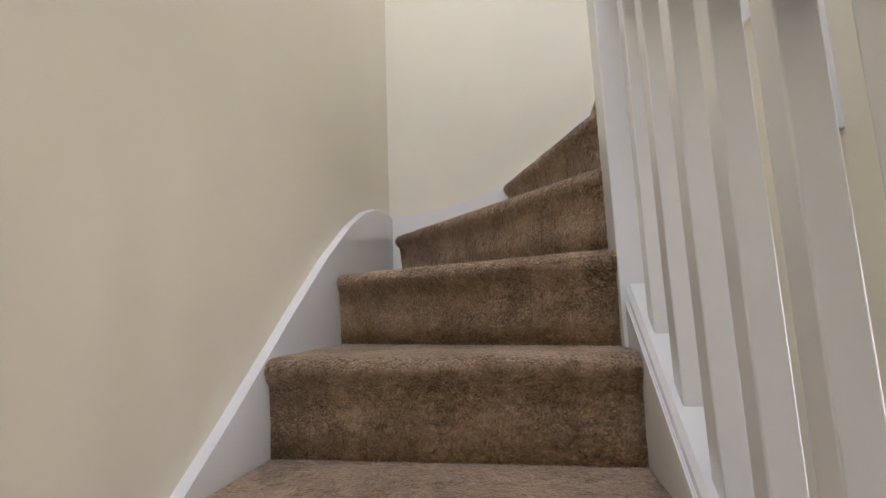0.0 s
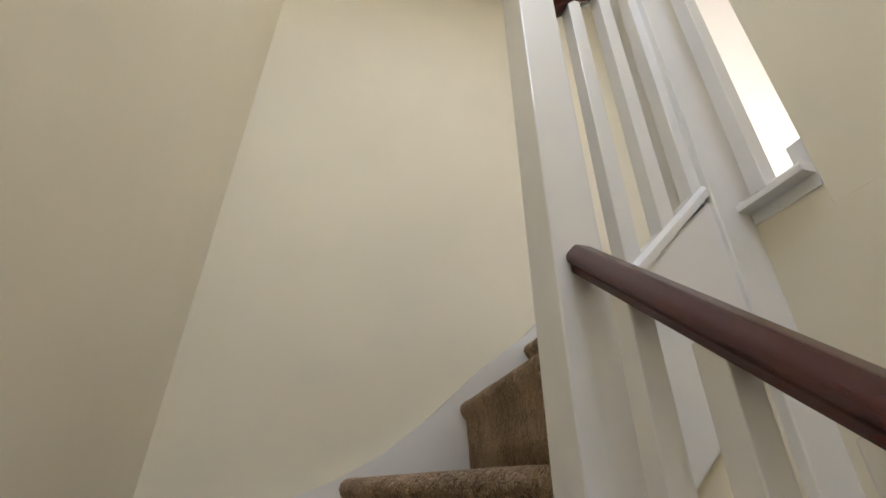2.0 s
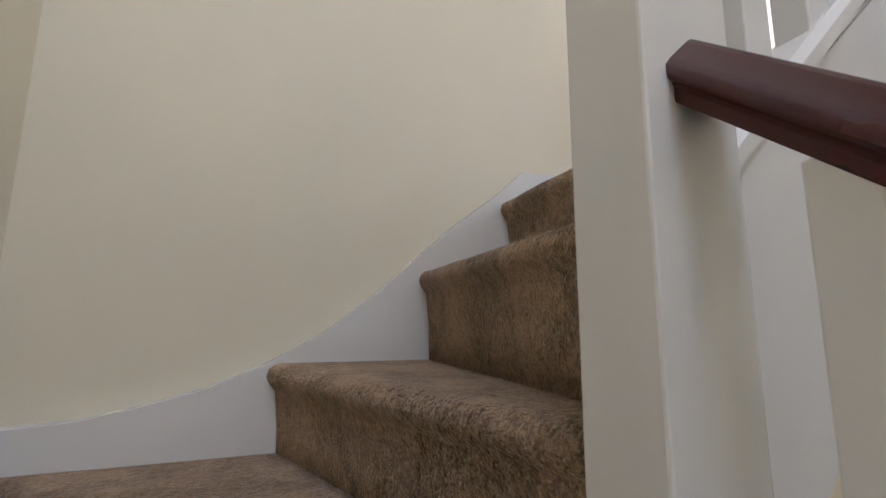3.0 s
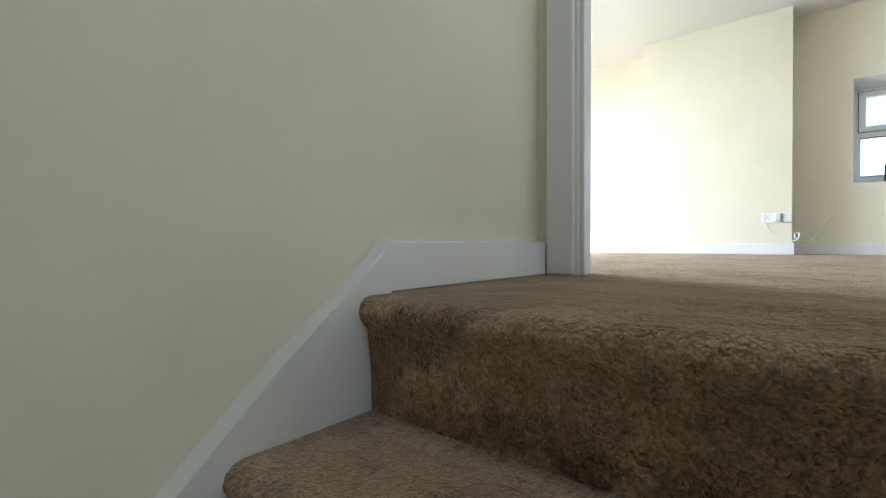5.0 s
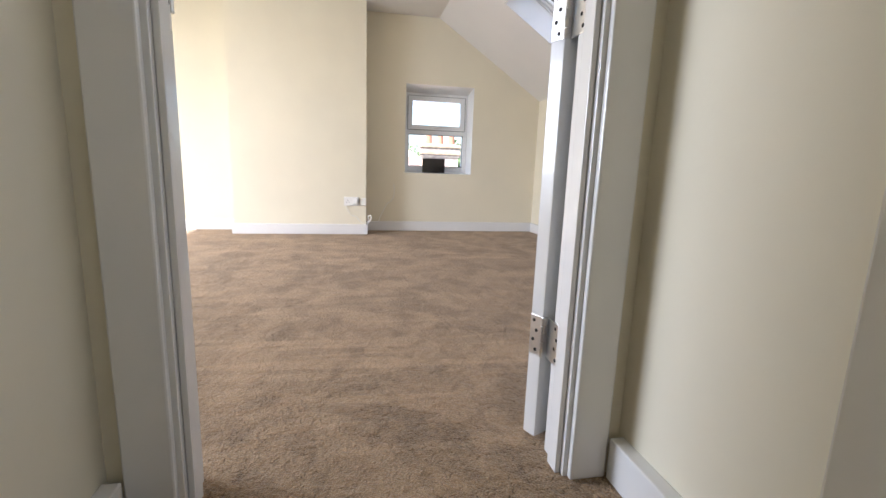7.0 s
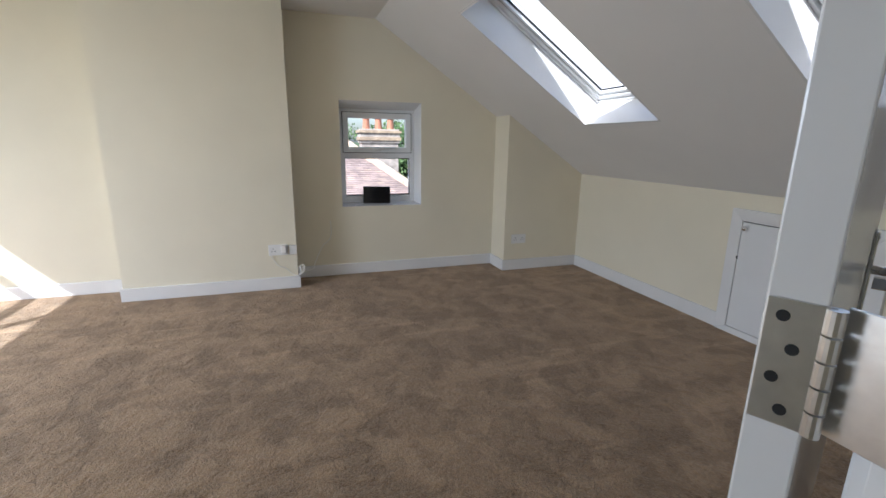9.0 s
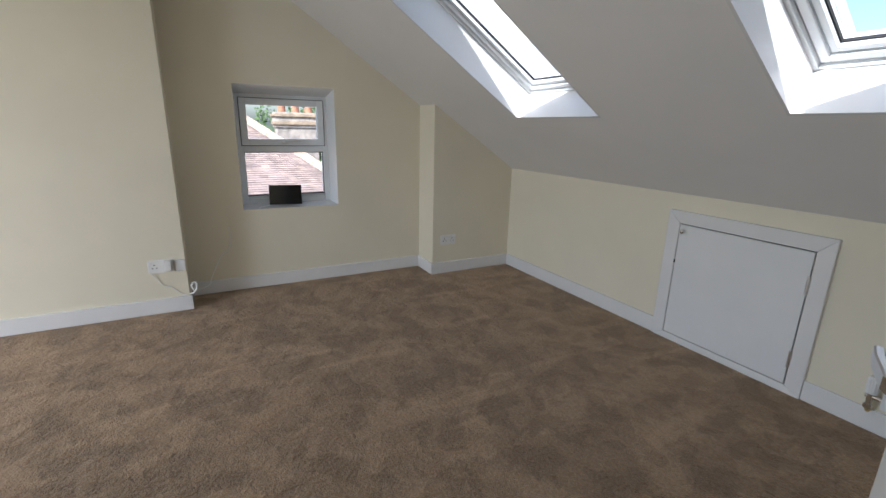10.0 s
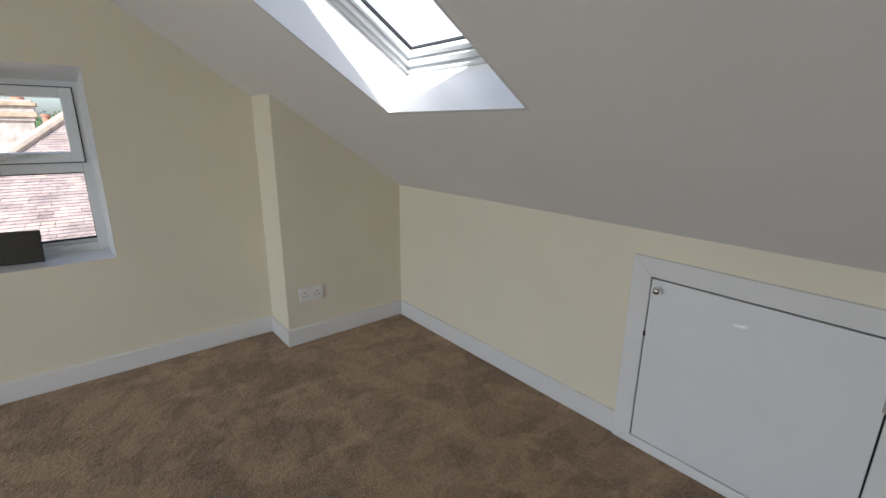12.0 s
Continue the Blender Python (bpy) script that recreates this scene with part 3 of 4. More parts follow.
# ---- gable window ----
win = tagged(thing("window_1", "white plastic window with a top-hung vent over a fixed pane", "window", at=(xr, (FY0 + FY1) / 2, FZ0)), kind="structure")
wx, wy, wz = xr, (FY0 + FY1) / 2, FZ0
W2, WH = (FY1 - FY0) / 2 + 0.03, FZ1 - FZ0


def ring_frame(y0, y1, z0, z1, w, x0, x1, bev=0.004):
    bm = bmesh.new()
    add_box(bm, (x0, y0, z0), (x1, y0 + w, z1), bev)
    add_box(bm, (x0, y1 - w, z0), (x1, y1, z1), bev)
    add_box(bm, (x0, y0 + w, z0), (x1, y1 - w, z0 + w), bev)
    add_box(bm, (x0, y0 + w, z1 - w), (x1, y1 - w, z1), bev)
    return bm


ZT = 0.430
part("window_frame", ring_frame(-W2, W2, -0.03, WH + 0.03, 0.072, 0.0, 0.07), UPVC, win)
part("transom", box((0.004, -W2 + 0.072, ZT - 0.034), (0.07, W2 - 0.072, ZT + 0.030), 0.004), UPVC, win)
sash = part("vent_sash", ring_frame(-W2 + 0.060, W2 - 0.060, ZT + 0.020, WH - 0.030, 0.048, -0.012, 0.05), UPVC, win)
part("gasket", ring_frame(-W2 + 0.055, W2 - 0.055, ZT + 0.016, WH - 0.026, 0.008, -0.004, 0.02, 0.0), DARK, sash, "thin dark rubber seal")
part("pane", box((0.022, -W2 + 0.104, ZT + 0.064), (0.028, W2 - 0.104, WH - 0.074)), GLASS, sash).visible_shadow = False
part("pane", box((0.03, -W2 + 0.060, 0.03), (0.036, W2 - 0.060, ZT - 0.030)), GLASS, win).visible_shadow = False
part("glazing_bead", box((0.010, -W2 + 0.073, 0.0425), (0.028, W2 - 0.073, 0.066), 0.004), UPVC, win)
part("gasket", ring_frame(-W2 + 0.068, W2 - 0.068, 0.062, ZT - 0.030, 0.006, 0.004, 0.03, 0.0), DARK, win, "thin dark rubber seal")
hd = part("window_handle", box((-0.024, -0.025, ZT + 0.032), (-0.012, 0.03, ZT + 0.056), 0.004), STEEL, sash, "grey metal espagnolette handle")
part("lever", sweep([(-0.006, -0.008), (0.006, -0.008), (0.006, 0.008), (-0.006, 0.008)], [(-0.03, 0.012, ZT + 0.046), (-0.042, 0.0, ZT + 0.05), (-0.044, -0.05, ZT + 0.054), (-0.042, -0.115, ZT + 0.058)]), STEEL, hd, smooth=False)

# ---- tablet on the sill ----
ta, tb = Vector((4.795, -0.850, 0.0)), Vector((4.742, -1.086, 0.0))
tc_ = (ta + tb) / 2
sill_z = WZ0 + (FZ0 - WZ0) * (tc_.x - XW) / (xr - XW)
tab = thing("tablet_computer", "black tablet computer propped on the white window sill", "tablet", at=(tc_.x - 0.012, tc_.y, sill_z + 0.002))
part("body", box((-0.004, -0.122, 0.0), (0.004, 0.122, 0.152), 0.0035, 3), BLACK, tab)
part("screen", box((-0.0048, -0.113, 0.009), (-0.0035, 0.113, 0.143)), material("dark_screen_glass", (0.004, 0.004, 0.006), 0.05, vary=0.02), tab, "switched-off dark glass screen")
part("stand", boxes(((0.003, -0.05, 0.0), (0.075, 0.05, 0.004)), ((0.068, -0.05, 0.0), (0.075, 0.05, 0.012)), bev=0.001), BLACK, tab)
tab.rotation_euler = (0, radians(9), math.atan2(ta.y - tb.y, ta.x - tb.x) - math.pi / 2)
tab.rotation_mode = "XYZ"
lead = bmesh.new()
sweep(disc_profile(0.0018, 6), [(4.755, -0.85, sill_z + 0.004), (4.73, -0.81, sill_z + 0.002), (4.70, -0.775, sill_z), (4.672, -0.76, sill_z - 0.001), (4.652, -0.757, sill_z - 0.002)], lead)
tagged(mesh_ob("charging_lead", lead, PLASTIC, smooth=True), "thin white charging lead lying on the window sill", "cable")


# ---- sockets ----
def socket(label, at, turn):
    s = thing("double_socket", label, "socket", "wall sockets", at=at)
    part("box", box((0.0, -0.073, -0.043), (0.010, 0.073, 0.043), 0.003), PLASTIC, s)
    for dy in (-0.036, 0.036):
        for a, b in (((dy - 0.004, 0.008), (dy + 0.004, 0.014)), ((dy - 0.015, -0.012), (dy - 0.008, -0.006)), ((dy + 0.008, -0.012), (dy + 0.015, -0.006))):
            part("pin_hole", box((0.0095, a[0], a[1]), (0.0105, b[0], b[1])), DARK, s)
        part("rocker_switch", box((0.009, dy - 0.007 + (0.022 if dy > 0 else -0.022), 0.016), (0.014, dy + 0.007 + (0.022 if dy > 0 else -0.022), 0.032), 0.002), PLASTIC, s)
    s.rotation_euler = (0, 0, turn)
    return s


so = socket("white double wall socket with a plug-in adapter on the chimney breast", (XC, -0.107, 0.323), math.pi)
part("adapter", box((0.010, 0.020, -0.025), (0.045, 0.062, 0.042), 0.006), PLASTIC, so, "white plug-in adapter")
part("cable_box", box((0.0, 0.078, -0.040), (0.024, 0.138, 0.034), 0.004), PLASTIC, so, "white cable outlet box")
socket("white double wall socket on the pier wall", (XP, -2.228, 0.297), math.pi)


def cable(label, pts, r=0.0032):
    path = [Vector(p) for p in pts]
    fine = []
    for i in range(len(path) - 1):
        p0, p1, p2, p3 = path[max(i - 1, 0)], path[i], path[i + 1], path[min(i + 2, len(path) - 1)]
        for k in range(8):
            u = k / 8
            fine.append(0.5 * ((2 * p1) + (p2 - p0) * u + (2 * p0 - 5 * p1 + 4 * p2 - p3) * u * u + (3 * p1 - p0 - 3 * p2 + p3) * u ** 3))
    fine.append(path[-1])
    return tagged(mesh_ob("cable", sweep(disc_profile(r, 8), fine), PLASTIC, smooth=True), label, "cable", "loose cables")


cy = -0.246
cable("thin grey cable from the socket down to the skirting", [(XC - 0.012, -0.05, 0.28), (XC - 0.006, -0.10, 0.195), (XC - 0.008, -0.15, 0.175), (XC - 0.006, -0.18, 0.14), (XC - 0.012, -0.215, 0.112), (XC - 0.02, -0.245, 0.106)], 0.0025)
cable("coiled white cable end at the chimney corner", [(XC - 0.02, cy - 0.004, 0.115), (XC - 0.03, cy - 0.035, 0.13), (XC - 0.022, cy - 0.05, 0.165), (XC - 0.012, cy - 0.04, 0.19), (XC - 0.015, cy - 0.018, 0.175), (XC - 0.02, cy - 0.03, 0.135)], 0.006)
cable("loose white cable hanging along the window wall", [(XC + 0.0, cy - 0.04, 0.125), (XC + 0.10, cy - 0.12, 0.118), (XW - 0.09, cy - 0.14, 0.14), (XW - 0.03, cy - 0.18, 0.21), (XW - 0.008, cy - 0.225, 0.285), (XW - 0.006, cy - 0.26, 0.31), (XW - 0.008, cy - 0.29, 0.36), (XW - 0.004, cy - 0.295, 0.44), (XW - 0.002, cy - 0.29, 0.49)], 0.003)

# ---- eaves hatch ----
hatch = thing("eaves_hatch", "white panel hatch door in a white frame on the knee wall", "hatch", at=(2.345, YK, 0.0))
hx0, hx1, hz0, hz1 = 2.010 - 2.345, 2.680 - 2.345, 0.044, 0.718
GAP, FW = 0.0052, 0.073


def hatch_rail(inner, outer, bead):
    """One mitred length of the frame with a rounded outer edge; corners in x and z."""
    bm = bmesh.new()
    lo = [bm.verts.new((x, 0.0, z)) for x, z in (*inner, *outer)]
    hi = [bm.verts.new((x, y, z)) for (x, z), y in zip((*inner, *outer), (0.018, 0.018, 0.023, 0.023))]
    bm.faces.new(lo)
    bm.faces.new(hi)
    for i in range(4):
        j = (i + 1) % 4
        bm.faces.new((lo[i], lo[j], hi[j], hi[i]))
    bmesh.ops.recalc_face_normals(bm, faces=bm.faces)
    bmesh.ops.bevel(bm, geom=bm.edges[:], offset=bead, segments=2, affect="EDGES", profile=0.5)
    return bm


ix0, ix1, iz0, iz1 = hx0 - GAP, hx1 + GAP, hz0 - GAP, hz1 + GAP
ox0, ox1, oz0, oz1 = ix0 - FW, ix1 + FW, 0.0, iz1 + FW
part("frame_side", hatch_rail(((ix0, iz0), (ix0, iz1)), ((ox0, oz1), (ox0, oz0)), 0.003), GLOSS, hatch)
part("frame_side", hatch_rail(((ix1, iz0), (ix1, iz1)), ((ox1, oz1), (ox1, oz0)), 0.003), GLOSS, hatch)
part("frame_head", hatch_rail(((ix0, iz1), (ix1, iz1)), ((ox1, oz1), (ox0, oz1)), 0.003), GLOSS, hatch)
part("frame_sill", hatch_rail(((ix0, iz0), (ix1, iz0)), ((ox1, oz0), (ox0, oz0)), 0.003), GLOSS, hatch)
# black box behind the door; its colour is the joint's shade
part("gap", box((ix0 + 0.0005, -0.02, iz0 + 0.0005), (ix1 - 0.0005, 0.004, iz1 - 0.0005)), DARK, hatch, "dark shadow gap")
hp = part("hatch_door", box((hx0, 0.001, hz0), (hx1, 0.018, hz1), 0.0015), SATIN, hatch)
kb = cyl((hx1 - 0.03, 0.018, hz1 - 0.035), (hx1 - 0.03, 0.030, hz1 - 0.035), 0.007, 16)
bmesh.ops.create_uvsphere(kb, u_segments=16, v_segments=10, radius=0.016, matrix=Matrix.Translation((hx1 - 0.03, 0.038, hz1 - 0.035)))
part("knob", kb, CHROME, hp, "small round chrome knob", smooth=True)
part("catch", box((hx1 - 0.002, 0.012, 0.485), (hx1 + 0.006, 0.021, 0.505), 0.001), DARK, hatch)
for z in (0.556, 0.176):
    hg = bmesh.new()
    for k in range(5):
        cyl((hx0 - 0.002, 0.022, z - 0.04 + k * 0.0176), (hx0 - 0.002, 0.022, z - 0.0235 + k * 0.0176), 0.008, 12, bm=hg)
    part("hinge", hg, STEEL, hatch, "dull steel butt hinge")

# ---- radiator ----
RX1, RX0, RZ0, RZ1 = 1.645, 0.985, 0.140, 0.746
rad = thing("radiator", "white ribbed steel panel radiator under the sloping ceiling", "radiator", at=((RX0 + RX1) / 2, YK, RZ0))
rl, rh = (RX1 - RX0) / 2, RZ1 - RZ0


def rad_panel():
    """Front panel pressed into vertical flutes."""
    bm = bmesh.new()
    pitch = 0.0315
    n = int((2 * rl - 0.06) / pitch)
    x0 = -n * pitch / 2
    pts = [(-rl, 0.0)]
    for k in range(n):
        a = x0 + k * pitch
        pts += [(a + 0.002, 0.0), (a + 0.008, 1.0), (a + 0.0255, 1.0), (a + 0.0315, 0.0)]
    pts.append((rl, 0.0))
    rows = []
    for z, d in ((0.0, 0.0), (0.035, 0.0), (0.05, 1.0), (rh - 0.05, 1.0), (rh - 0.035, 0.0), (rh, 0.0)):
        rows.append([bm.verts.new((x, 0.066 + 0.008 * p * d, z)) for x, p in pts])
    for r0, r1 in zip(rows, rows[1:]):
        for i in range(len(pts) - 1):
            bm.faces.new((r0[i], r0[i + 1], r1[i + 1], r1[i]))
    back = [[bm.verts.new((x, 0.054, z)) for x in (-rl, rl)] for z in (0.0, rh)]
    bm.faces.new((back[0][0], back[1][0], back[1][1], back[0][1]))
    bm.faces.new((*rows[0], back[0][1], back[0][0]))
    bm.faces.new((*rows[-1], back[1][1], back[1][0]))
    bm.faces.new((*[r[0] for r in rows], back[1][0], back[0][0]))
    bm.faces.new((*[r[-1] for r in rows], back[1][1], back[0][1]))
    return bm


part("front_panel", rad_panel(), ENAMEL, rad)
part("back_panel", box((-rl, 0.024, 0.0), (rl, 0.038, rh), 0.004), ENAMEL, rad)
part("side_cover", box((rl - 0.004, 0.022, 0.01), (rl + 0.001, 0.070, rh + 0.006), 0.001), ENAMEL, rad)
part("side_cover", box((-rl - 0.001, 0.022, 0.01), (-rl + 0.004, 0.070, rh + 0.006), 0.001), ENAMEL, rad)
grille = part("top_grille", boxes(((-rl, 0.022, rh - 0.002), (rl, 0.030, rh + 0.006)), ((-rl, 0.062, rh - 0.002), (rl, 0.070, rh + 0.006)), bev=0.0), ENAMEL, rad)
for k in range(30):
    x = -rl + 0.012 + k * (2 * rl - 0.02) / 30
    part("slat", box((x, 0.030, rh - 0.001), (x + 0.007, 0.062, rh + 0.004)), ENAMEL, grille)
# dark block between the panels, painted shade behind the grille
part("cavity_fill", box((-rl + 0.005, 0.0385, 0.02), (rl - 0.005, 0.0535, rh - 0.008)), DARK, rad, "dark fill for the shade inside the radiator")
for x in (-rl + 0.12, rl - 0.12):
    part("bracket", box((x - 0.015, 0.0, 0.08), (x + 0.015, 0.026, rh - 0.1)), ENAMEL, rad)
vx = rl + 0.042
valve = part("valve", cyl((vx, 0.052, -0.02), (vx, 0.052, 0.05), 0.012, 16), CHROME, rad, "chrome radiator valve", smooth=False)
part("valve_elbow", cyl((rl, 0.052, 0.035), (vx + 0.016, 0.052, 0.035), 0.010, 16), CHROME, valve)
part("valve_nut", cyl((vx, 0.052, -0.02), (vx, 0.052, 0.0), 0.016, 6), CHROME, valve)
part("thermostat_head", cyl((vx, 0.052, 0.05), (vx, 0.052, 0.125), 0.022, 20, 0.019), PLASTIC, valve, "white thermostat head", smooth=False)
part("pipe", sweep(disc_profile(0.0075, 12), [(vx, 0.052, -0.018), (vx, 0.051, -0.030), (vx, 0.040, -0.0385), (vx, 0.020, -0.0395), (vx, 0.0, -0.0395)]), BRASS, rad, "short brass pipe into the wall", smooth=True)
rv = part("air_vent", cyl((rl, 0.060, rh - 0.035), (rl + 0.012, 0.060, rh - 0.035), 0.009, 14), ENAMEL, rad)
part("bleed_screw", cyl((rl + 0.012, 0.060, rh - 0.035), (rl + 0.017, 0.060, rh - 0.035), 0.004, 4), BRASS, rv)
for k in range(9):
    w = k * math.tau / 9
    part("grip_rib", box((vx + 0.0205 * math.cos(w) - 0.0025, 0.052 + 0.0205 * math.sin(w) - 0.0025, 0.062), (vx + 0.0205 * math.cos(w) + 0.0025, 0.052 + 0.0205 * math.sin(w) + 0.0025, 0.112), 0.001), PLASTIC, valve)


# ---- rooflights ----
def slope_ring(x0, x1, s0, s1, w, h0, h1, bev=0.003):
    bm = bmesh.new()
    slope_box(bm, x0, x0 + w, s0, s1, h0, h1, bev)
    slope_box(bm, x1 - w, x1, s0, s1, h0, h1, bev)
    slope_box(bm, x0 + w, x1 - w, s0, s0 + w, h0, h1, bev)
    slope_box(bm, x0 + w, x1 - w, s1 - w, s1, h0, h1, bev)
    return bm


for n, (x0, x1) in enumerate(SK):
    rf = tagged(thing("window_%d" % (n + 2), "white framed centre-pivot rooflight in the sloping ceiling", "rooflight", "rooflights", at=on_slope((x0 + x1) / 2, S0)), kind="structure")
    lining = bmesh.new()
    for a in ((x0, x0 + 0.012, S0, S1), (x1 - 0.012, x1, S0, S1), (x0 + 0.012, x1 - 0.012, S0, S0 + 0.012), (x0 + 0.012, x1 - 0.012, S1 - 0.012, S1)):
        slope_box(lining, *a, -0.001, 0.172)
    keep(part("reveal_lining", lining, GLOSS, rf))
    keep(part("window_frame", slope_ring(x0 + 0.002, x1 - 0.002, S0 + 0.002, S1 - 0.002, 0.024, 0.174, 0.28), UPVC, rf))
    keep(part("frame_groove", slope_ring(x0 + 0.026, x1 - 0.026, S0 + 0.026, S1 - 0.026, 0.007, 0.192, 0.26, 0.0), ALU, rf, "grey shadowed seal groove"))
    sashr = keep(part("sash", slope_ring(x0 + 0.033, x1 - 0.033, S0 + 0.033, S1 - 0.033, 0.028, 0.186, 0.25), UPVC, rf))
    part("sash_bead", slope_ring(x0 + 0.061, x1 - 0.061, S0 + 0.061, S1 - 0.061, 0.004, 0.194, 0.25, 0.0), ALU, sashr, "fine grey joint line")
    part("glazing_frame", slope_ring(x0 + 0.065, x1 - 0.065, S0 + 0.065, S1 - 0.065, 0.022, 0.196, 0.25), UPVC, sashr)
    # bars outside the glass, added to cast the sun's shadow edge on the sill
    for xa in (x0 + 0.040, x1 - 0.087):
        bar_mesh = bmesh.new()
        slope_box(bar_mesh, xa, xa + 0.047, S0 + 0.033, S1 - 0.033, 0.2505, 0.300, 0.003)
        part("side_shade_bar", bar_mesh, PALE_METAL, sashr, "pale metal side bar added to shade the sill")
    part("gasket", slope_ring(x0 + 0.087, x1 - 0.087, S0 + 0.087, S1 - 0.087, 0.005, 0.214, 0.226, 0.0), DARK, sashr, "thin dark seal")
    gl = bmesh.new()
    slope_box(gl, x0 + 0.088, x1 - 0.088, S0 + 0.088, S1 - 0.088, 0.228, 0.234)
    pane = part("pane", gl, GLASS, sashr)
    pane.visible_shadow = False

# dormer glazing, assumed unseen stair rooflight and lower hall window: frames in their openings
dw = tagged(thing("window_4", "wide white framed dormer window", "window", at=(2.9, YD + 0.12, 0.40)), kind="structure")
fr = bmesh.new()
for a, b in (((-1.30, 0, 0), (-1.25, 0.06, 1.67)), ((1.25, 0, 0), (1.30, 0.06, 1.67)), ((-1.25, 0, 0), (1.25, 0.06, 0.05)), ((-1.25, 0, 1.62), (1.25, 0.06, 1.67)),
             ((-0.03, 0, 0.05), (0.03, 0.06, 1.62)), ((-1.25, 0, 1.20), (1.25, 0.06, 1.24))):
    add_box(fr, a, b, 0.003)
part("window_frame", fr, UPVC, dw)
sw = tagged(thing("window_5", "assumed unseen rooflight with a white frame above the stairs", "rooflight", at=(-0.65, -1.65, 2.2)), kind="structure")
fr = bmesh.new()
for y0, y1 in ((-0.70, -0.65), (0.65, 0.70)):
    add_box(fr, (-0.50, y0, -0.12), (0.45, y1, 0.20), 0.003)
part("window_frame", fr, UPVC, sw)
lw = tagged(thing("window_6", "white framed lower hall window", "window", at=(2.05, -1.6, ZL + 0.6)), kind="structure")
part("window_frame", ring_frame(-0.6, 0.6, 0.0, 1.52, 0.05, -0.03, 0.03), UPVC, lw)


# ---- outside ----
TILE = material("weathered_clay_tile", (0.31, 0.25, 0.22), 0.85, vary=0.25, scale=2.2, fine=30, bump=0.4, depth=0.01)
tn = TILE.node_tree
per = tn.nodes.new("ShaderNodeNewGeometry")
tone = tn.nodes.new("ShaderNodeValToRGB")
for pos, c in ((0.0, (0.84, 0.78, 0.77)), (0.35, (1.0, 0.95, 0.94)), (0.7, (1.12, 1.03, 1.0)), (1.0, (1.28, 1.2, 1.06))):
    e = tone.color_ramp.elements[0] if pos == 0.0 else tone.color_ramp.elements[-1] if pos == 1.0 else tone.color_ramp.elements.new(pos)
    e.position, e.color = pos, (*c, 1)
blend = tn.nodes.new("ShaderNodeMix")
blend.data_type, blend.blend_type = "RGBA", "MULTIPLY"
blend.inputs["Factor"].default_value = 1.0
tn.links.new(per.outputs["Random Per Island"], tone.inputs[0])
tb = tn.nodes["Principled BSDF"].inputs["Base Color"]
tn.links.new(tb.links[0].from_socket, blend.inputs["A"])
tn.links.new(tone.outputs[0], blend.inputs["B"])
tn.links.new(blend.outputs["Result"], tb)
RIDGE = material("pale_ridge_tile", (0.55, 0.42, 0.30), 0.85, vary=0.2, scale=3, fine=30, bump=0.3, depth=0.01)
BRICK = material("stock_brick", (0.40, 0.30, 0.20), 0.9, vary=0.3, scale=5, fine=40, bump=0.5, depth=0.01)
STONE = material("weathered_render", (0.42, 0.36, 0.30), 0.9, vary=0.3, scale=5, fine=60, bump=0.5, depth=0.01)
POT = material("terracotta", (0.42, 0.19, 0.11), 0.8, vary=0.2, scale=6, fine=40, bump=0.2)
LEAF = material("green_foliage", (0.075, 0.13, 0.035), 0.7, vary=0.4, scale=2.0, fine=30, bump=0.2)
BARK = material("brown_bark", (0.10, 0.07, 0.05), 0.9, vary=0.3, scale=6)
GRASS = material("grass_and_gardens", (0.07, 0.10, 0.035), 0.95, vary=0.4, scale=0.15, fine=4, bump=0.3, depth=0.05)
ZG = -6.2
gb = bmesh.new()
bmesh.ops.create_grid(gb, x_segments=2, y_segments=2, size=2500, matrix=Matrix.Translation((0, 0, ZG)))
structure("ground", gb, GRASS, "grassy gardens stretching to the horizon", "ground")


def tiled_face(a, b, top_a, top_b, rows):
    """A roof face in stepped courses between the eave a-b and the top edge."""
    bm = bmesh.new()
    a, b, ta_, tb_ = map(Vector, (a, b, top_a, top_b))
    nrm = (b - a).cross(ta_ - a).normalized()
    if nrm.z < 0:
        nrm = -nrm
    for k in range(rows):
        u0, u1 = k / rows, min((k + 1.12) / rows, 1)
        p0, q0 = a.lerp(ta_, u0), b.lerp(tb_, u0)
        p1, q1 = a.lerp(ta_, u1), b.lerp(tb_, u1)
        n = max(2, int((q0 - p0).length / 0.22))
        for i in range(n):
            w0, w1 = (i + 0.02) / n, (i + 0.98) / n
            j = 0.024 + 0.005 * noise.noise((i * 1.7, k * 2.3, a.x))
            lo0, lo1 = (bm.verts.new(p0.lerp(q0, w) + nrm * j) for w in (w0, w1))
            hi0, hi1 = (bm.verts.new(p1.lerp(q1, w) + nrm * 0.008) for w in (w0, w1))
            un0, un1 = (bm.verts.new(p0.lerp(q0, w) - nrm * 0.01) for w in (w0, w1))
            bm.faces.new((lo0, lo1, hi1, hi0))
            bm.faces.new((un0, un1, lo1, lo0))
    return bm


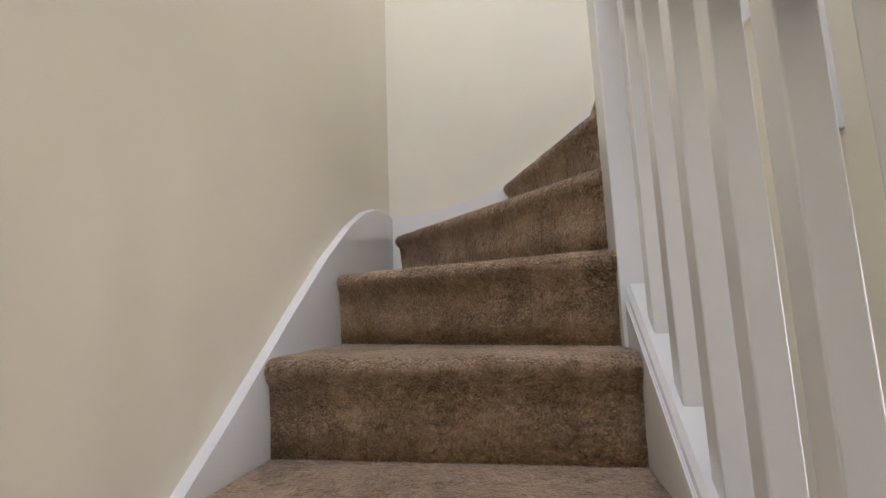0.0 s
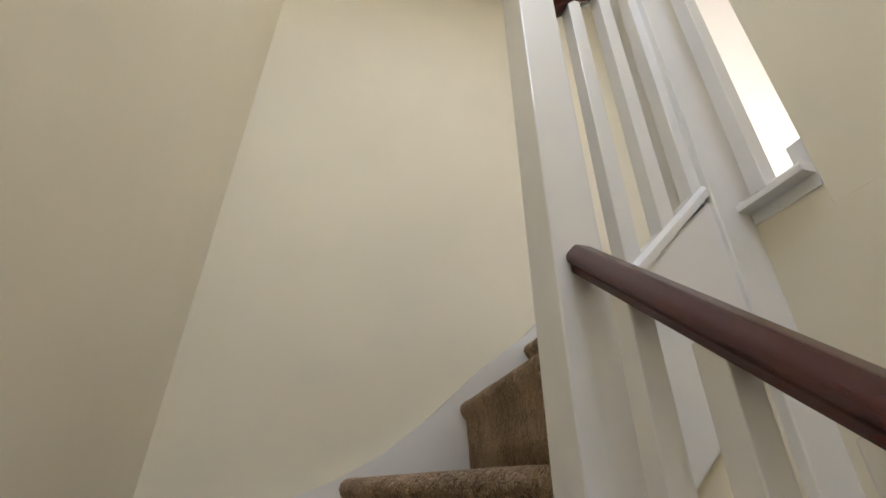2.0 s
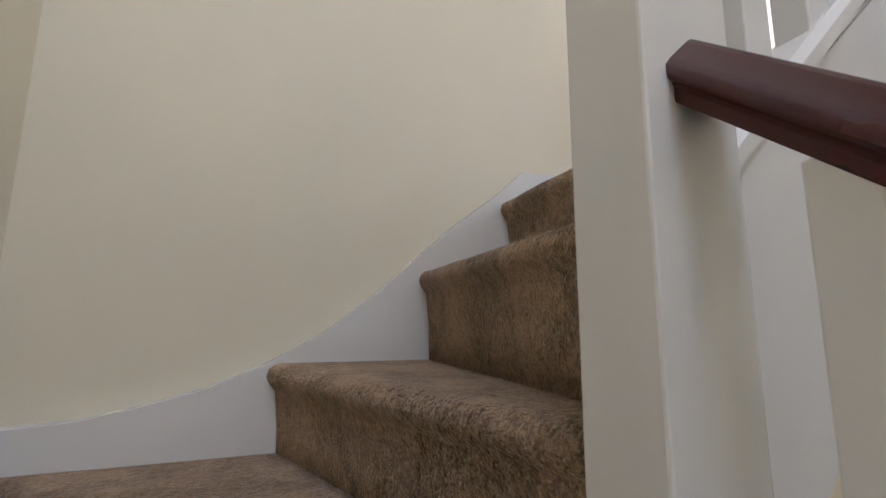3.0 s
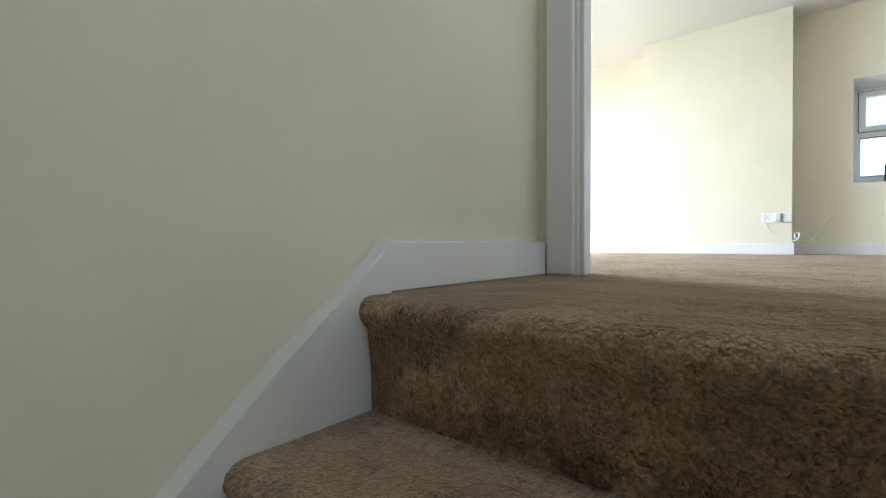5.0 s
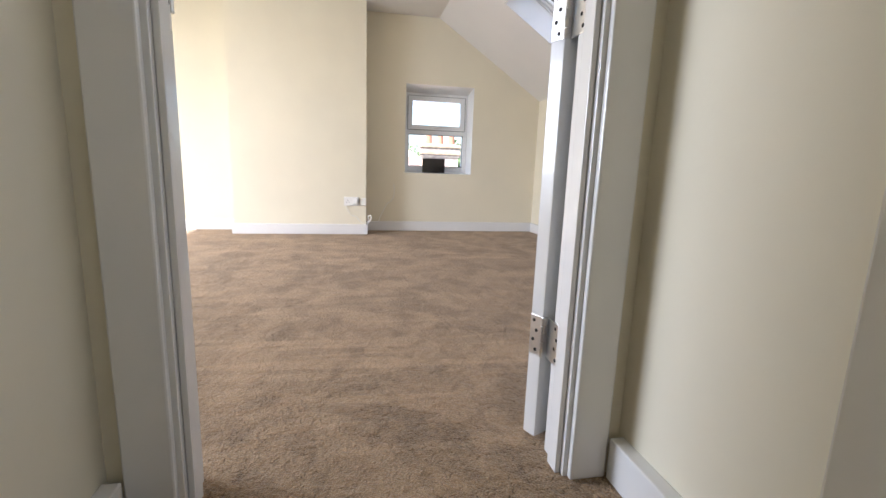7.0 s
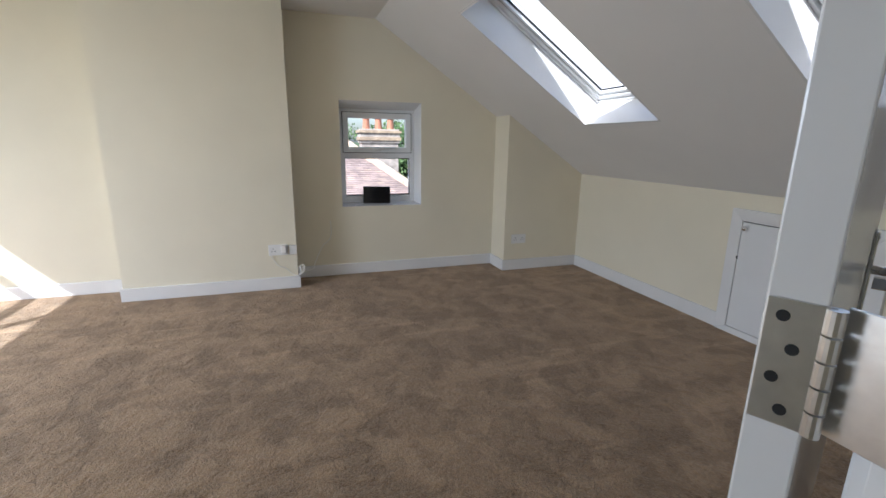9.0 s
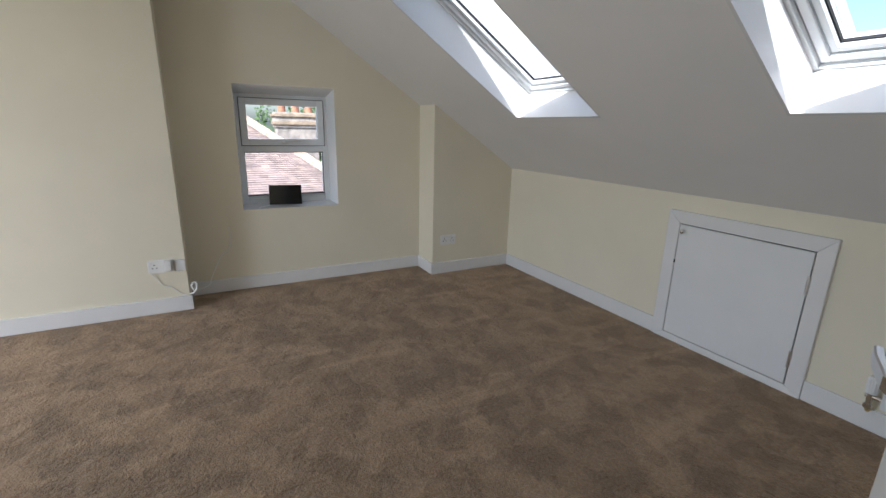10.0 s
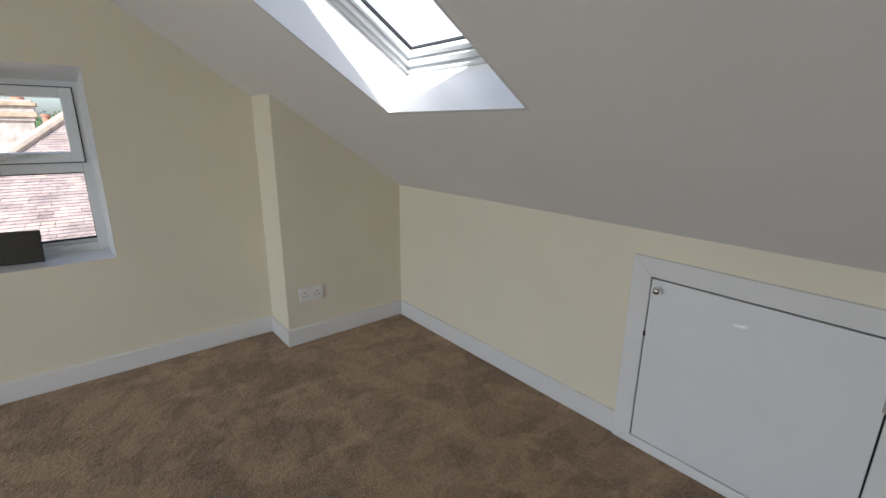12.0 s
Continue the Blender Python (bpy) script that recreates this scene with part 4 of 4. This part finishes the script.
def hip_house(label, apex, half, run, drop, back, group=""):
    """A house with a hipped end towards -x: apex of the hip, half width, run and drop to the eave, ridge length."""
    x, y, z = apex
    h = thing("house", label, "house", "houses outside", at=(x - run, y, ZG))
    e0, e1 = (x - run, y - half, z - drop), (x - run, y + half, z - drop)
    f0, f1 = (x + back, y - half, z - drop), (x + back, y + half, z - drop)
    top, end = (x, y, z), (x + back, y, z)
    n = int(math.hypot(run, drop) / 0.10)
    roof = keep(part("roof", tiled_face(e0, e1, top, top, n), TILE, h, "faded pinkish clay tile roof"))
    part("roof_side", tiled_face(e0, f0, top, end, n), TILE, roof)
    part("roof_side", tiled_face(e1, f1, top, end, n), TILE, roof)
    for p, q in ((e0, top), (e1, top), (top, end)):
        p, q = Vector(p), Vector(q)
        m = max(3, int((q - p).length / 0.45))
        bm = bmesh.new()
        for i in range(m):
            a, b = p.lerp(q, i / m), p.lerp(q, (i + 0.97) / m)
            cyl(a + Vector((0, 0, 0.02)), b + Vector((0, 0, 0.03)), 0.135, 10, 0.125, bm)
        part("ridge_tiles", bm, RIDGE, roof, smooth=False)
    keep(part("wall", box((x - run + 0.4, y - half + 0.4, ZG), (x + back, y + half - 0.4, z - drop + 0.05)), BRICK, h))
    return h


hip_house("brick house with a faded clay tile hipped roof", (17.0, -1.52, 1.48), 6.0, 7.6, 4.5, 9.0)
hip_house("more distant brick house with a clay tile roof", (32.0, 8.0, 1.2), 6.0, 7.0, 4.0, 8.0)
hip_house("distant brick house beyond the gardens with a tile roof", (40.0, -8.7, 0.1), 6.0, 6.0, 3.6, 9.0)


def stack(label, x, y, top, w, d, pots):
    c = thing("chimney_stack", label, "chimney", "chimney stacks", at=(x, y, top - 2.0))
    low = -3.4
    part("shaft", box((-w / 2, -d / 2, low), (w / 2, d / 2, 1.45), 0.01), STONE, c)
    for k, (o, z0, z1) in enumerate(((0.05, 1.45, 1.55), (0.10, 1.55, 1.68), (0.06, 1.68, 1.84), (0.12, 1.84, 1.94), (0.04, 1.94, 2.0))):
        part("course", box((-w / 2 - o, -d / 2 - o, z0), (w / 2 + o, d / 2 + o, z1), 0.01), BRICK if k % 2 else STONE, c)
    for k in range(pots):
        py = -d / 2 + d * (k + 0.5) / pots
        bm = cyl((0, py, 2.0), (0, py, 2.42), 0.15, 14, 0.125)
        cyl((0, py, 2.40), (0, py, 2.50), 0.16, 14, bm=bm)
        part("pot", bm, POT, c, "terracotta chimney pot")
    return c


stack("pale weathered chimney stack with terracotta pots behind the tiled roof", 19.5, -3.75, 1.65, 0.7, 1.5, 3)
stack("weathered chimney stack with terracotta pots beyond the tiled roof", 19.5, 0.05, 1.85, 0.7, 1.5, 3)
stack("distant chimney stack beyond the roofs", 28.0, -1.3, 1.1, 0.7, 1.4, 3)


def tree(label, x, y, top, spread, seed):
    rnd = random.Random(seed)
    t = thing("tree", label, "tree", "trees behind the houses", at=(x, y, ZG))
    h = top - ZG
    tr = cyl((0, 0, 0), (0, 0, h * 0.45), 0.3, 10, 0.18)
    for k in range(6):
        a = rnd.uniform(0, 6.28)
        cyl((0, 0, h * (0.3 + 0.03 * k)), (math.cos(a) * spread * 0.5, math.sin(a) * spread * 0.5, h * (0.55 + 0.04 * k)), 0.11, 7, 0.04, tr)
    part("trunk", tr, BARK, t)
    cr = bmesh.new()
    vs, fs = [], []
    blobs = [(rnd.gauss(0, 0.42) * spread, rnd.gauss(0, 0.42) * spread, h * rnd.uniform(0.52, 0.92), rnd.uniform(0.22, 0.40) * spread) for _ in range(22)]
    for bx, by, bz, br in blobs:
        for _ in range(150):
            d = Vector((rnd.gauss(0, 1), rnd.gauss(0, 1), rnd.gauss(0, 0.8))).normalized() * br * rnd.uniform(0.55, 1.05)
            c = Vector((bx, by, min(bz, h * 0.95))) + d
            s = rnd.uniform(0.10, 0.22)
            u = Vector((rnd.gauss(0, 1), rnd.gauss(0, 1), rnd.gauss(0, 1))).normalized()
            v = u.orthogonal().normalized()
            q = [cr.verts.new(c + u * s), cr.verts.new(c + v * s * 0.6), cr.verts.new(c - u * s), cr.verts.new(c - v * s * 0.6)]
            cr.faces.new(q)
    part("crown", cr, LEAF, t)
    return t


for k, (x, y, top, sp_) in enumerate(((48, 3.2, 2.6, 3.0), (52, -3.0, 2.9, 3.2), (46, -11.5, 3.3, 3.6), (50, -15.5, 2.7, 3.0), (30, -8.2, 0.9, 2.2), (55, 8.5, 3.0, 3.4), (60, 0.0, 2.5, 3.0), (17.0, -9.6, -0.2, 2.2))):
    tree("leafy green garden tree behind the roofs", x, y, top, sp_, 11 + k)

# neighbouring rendered wall with a brick top, seen through the far rooflight
nb = thing("neighbour_wall", "pale pebble-dashed neighbouring wall with brick courses on top", "wall", at=(9.0, -7.0, ZG))
PEBBLE = material("pale_pebbledash", (0.62, 0.60, 0.57), 0.95, vary=0.25, scale=18, fine=60, bump=0.8, depth=0.02)
keep(part("rendered_wall", box((9.0, -12.0, ZG), (9.4, -4.2, 4.1)), PEBBLE, nb))
for r in range(5):
    for c in range(33):
        y0 = -12.0 + c * 0.235 + (0.117 if r % 2 else 0.0)
        keep(part("brick", box((8.985, y0, 4.105 + r * 0.085), (9.3, min(y0 + 0.222, -4.2), 4.175 + r * 0.085)), BRICK, nb))
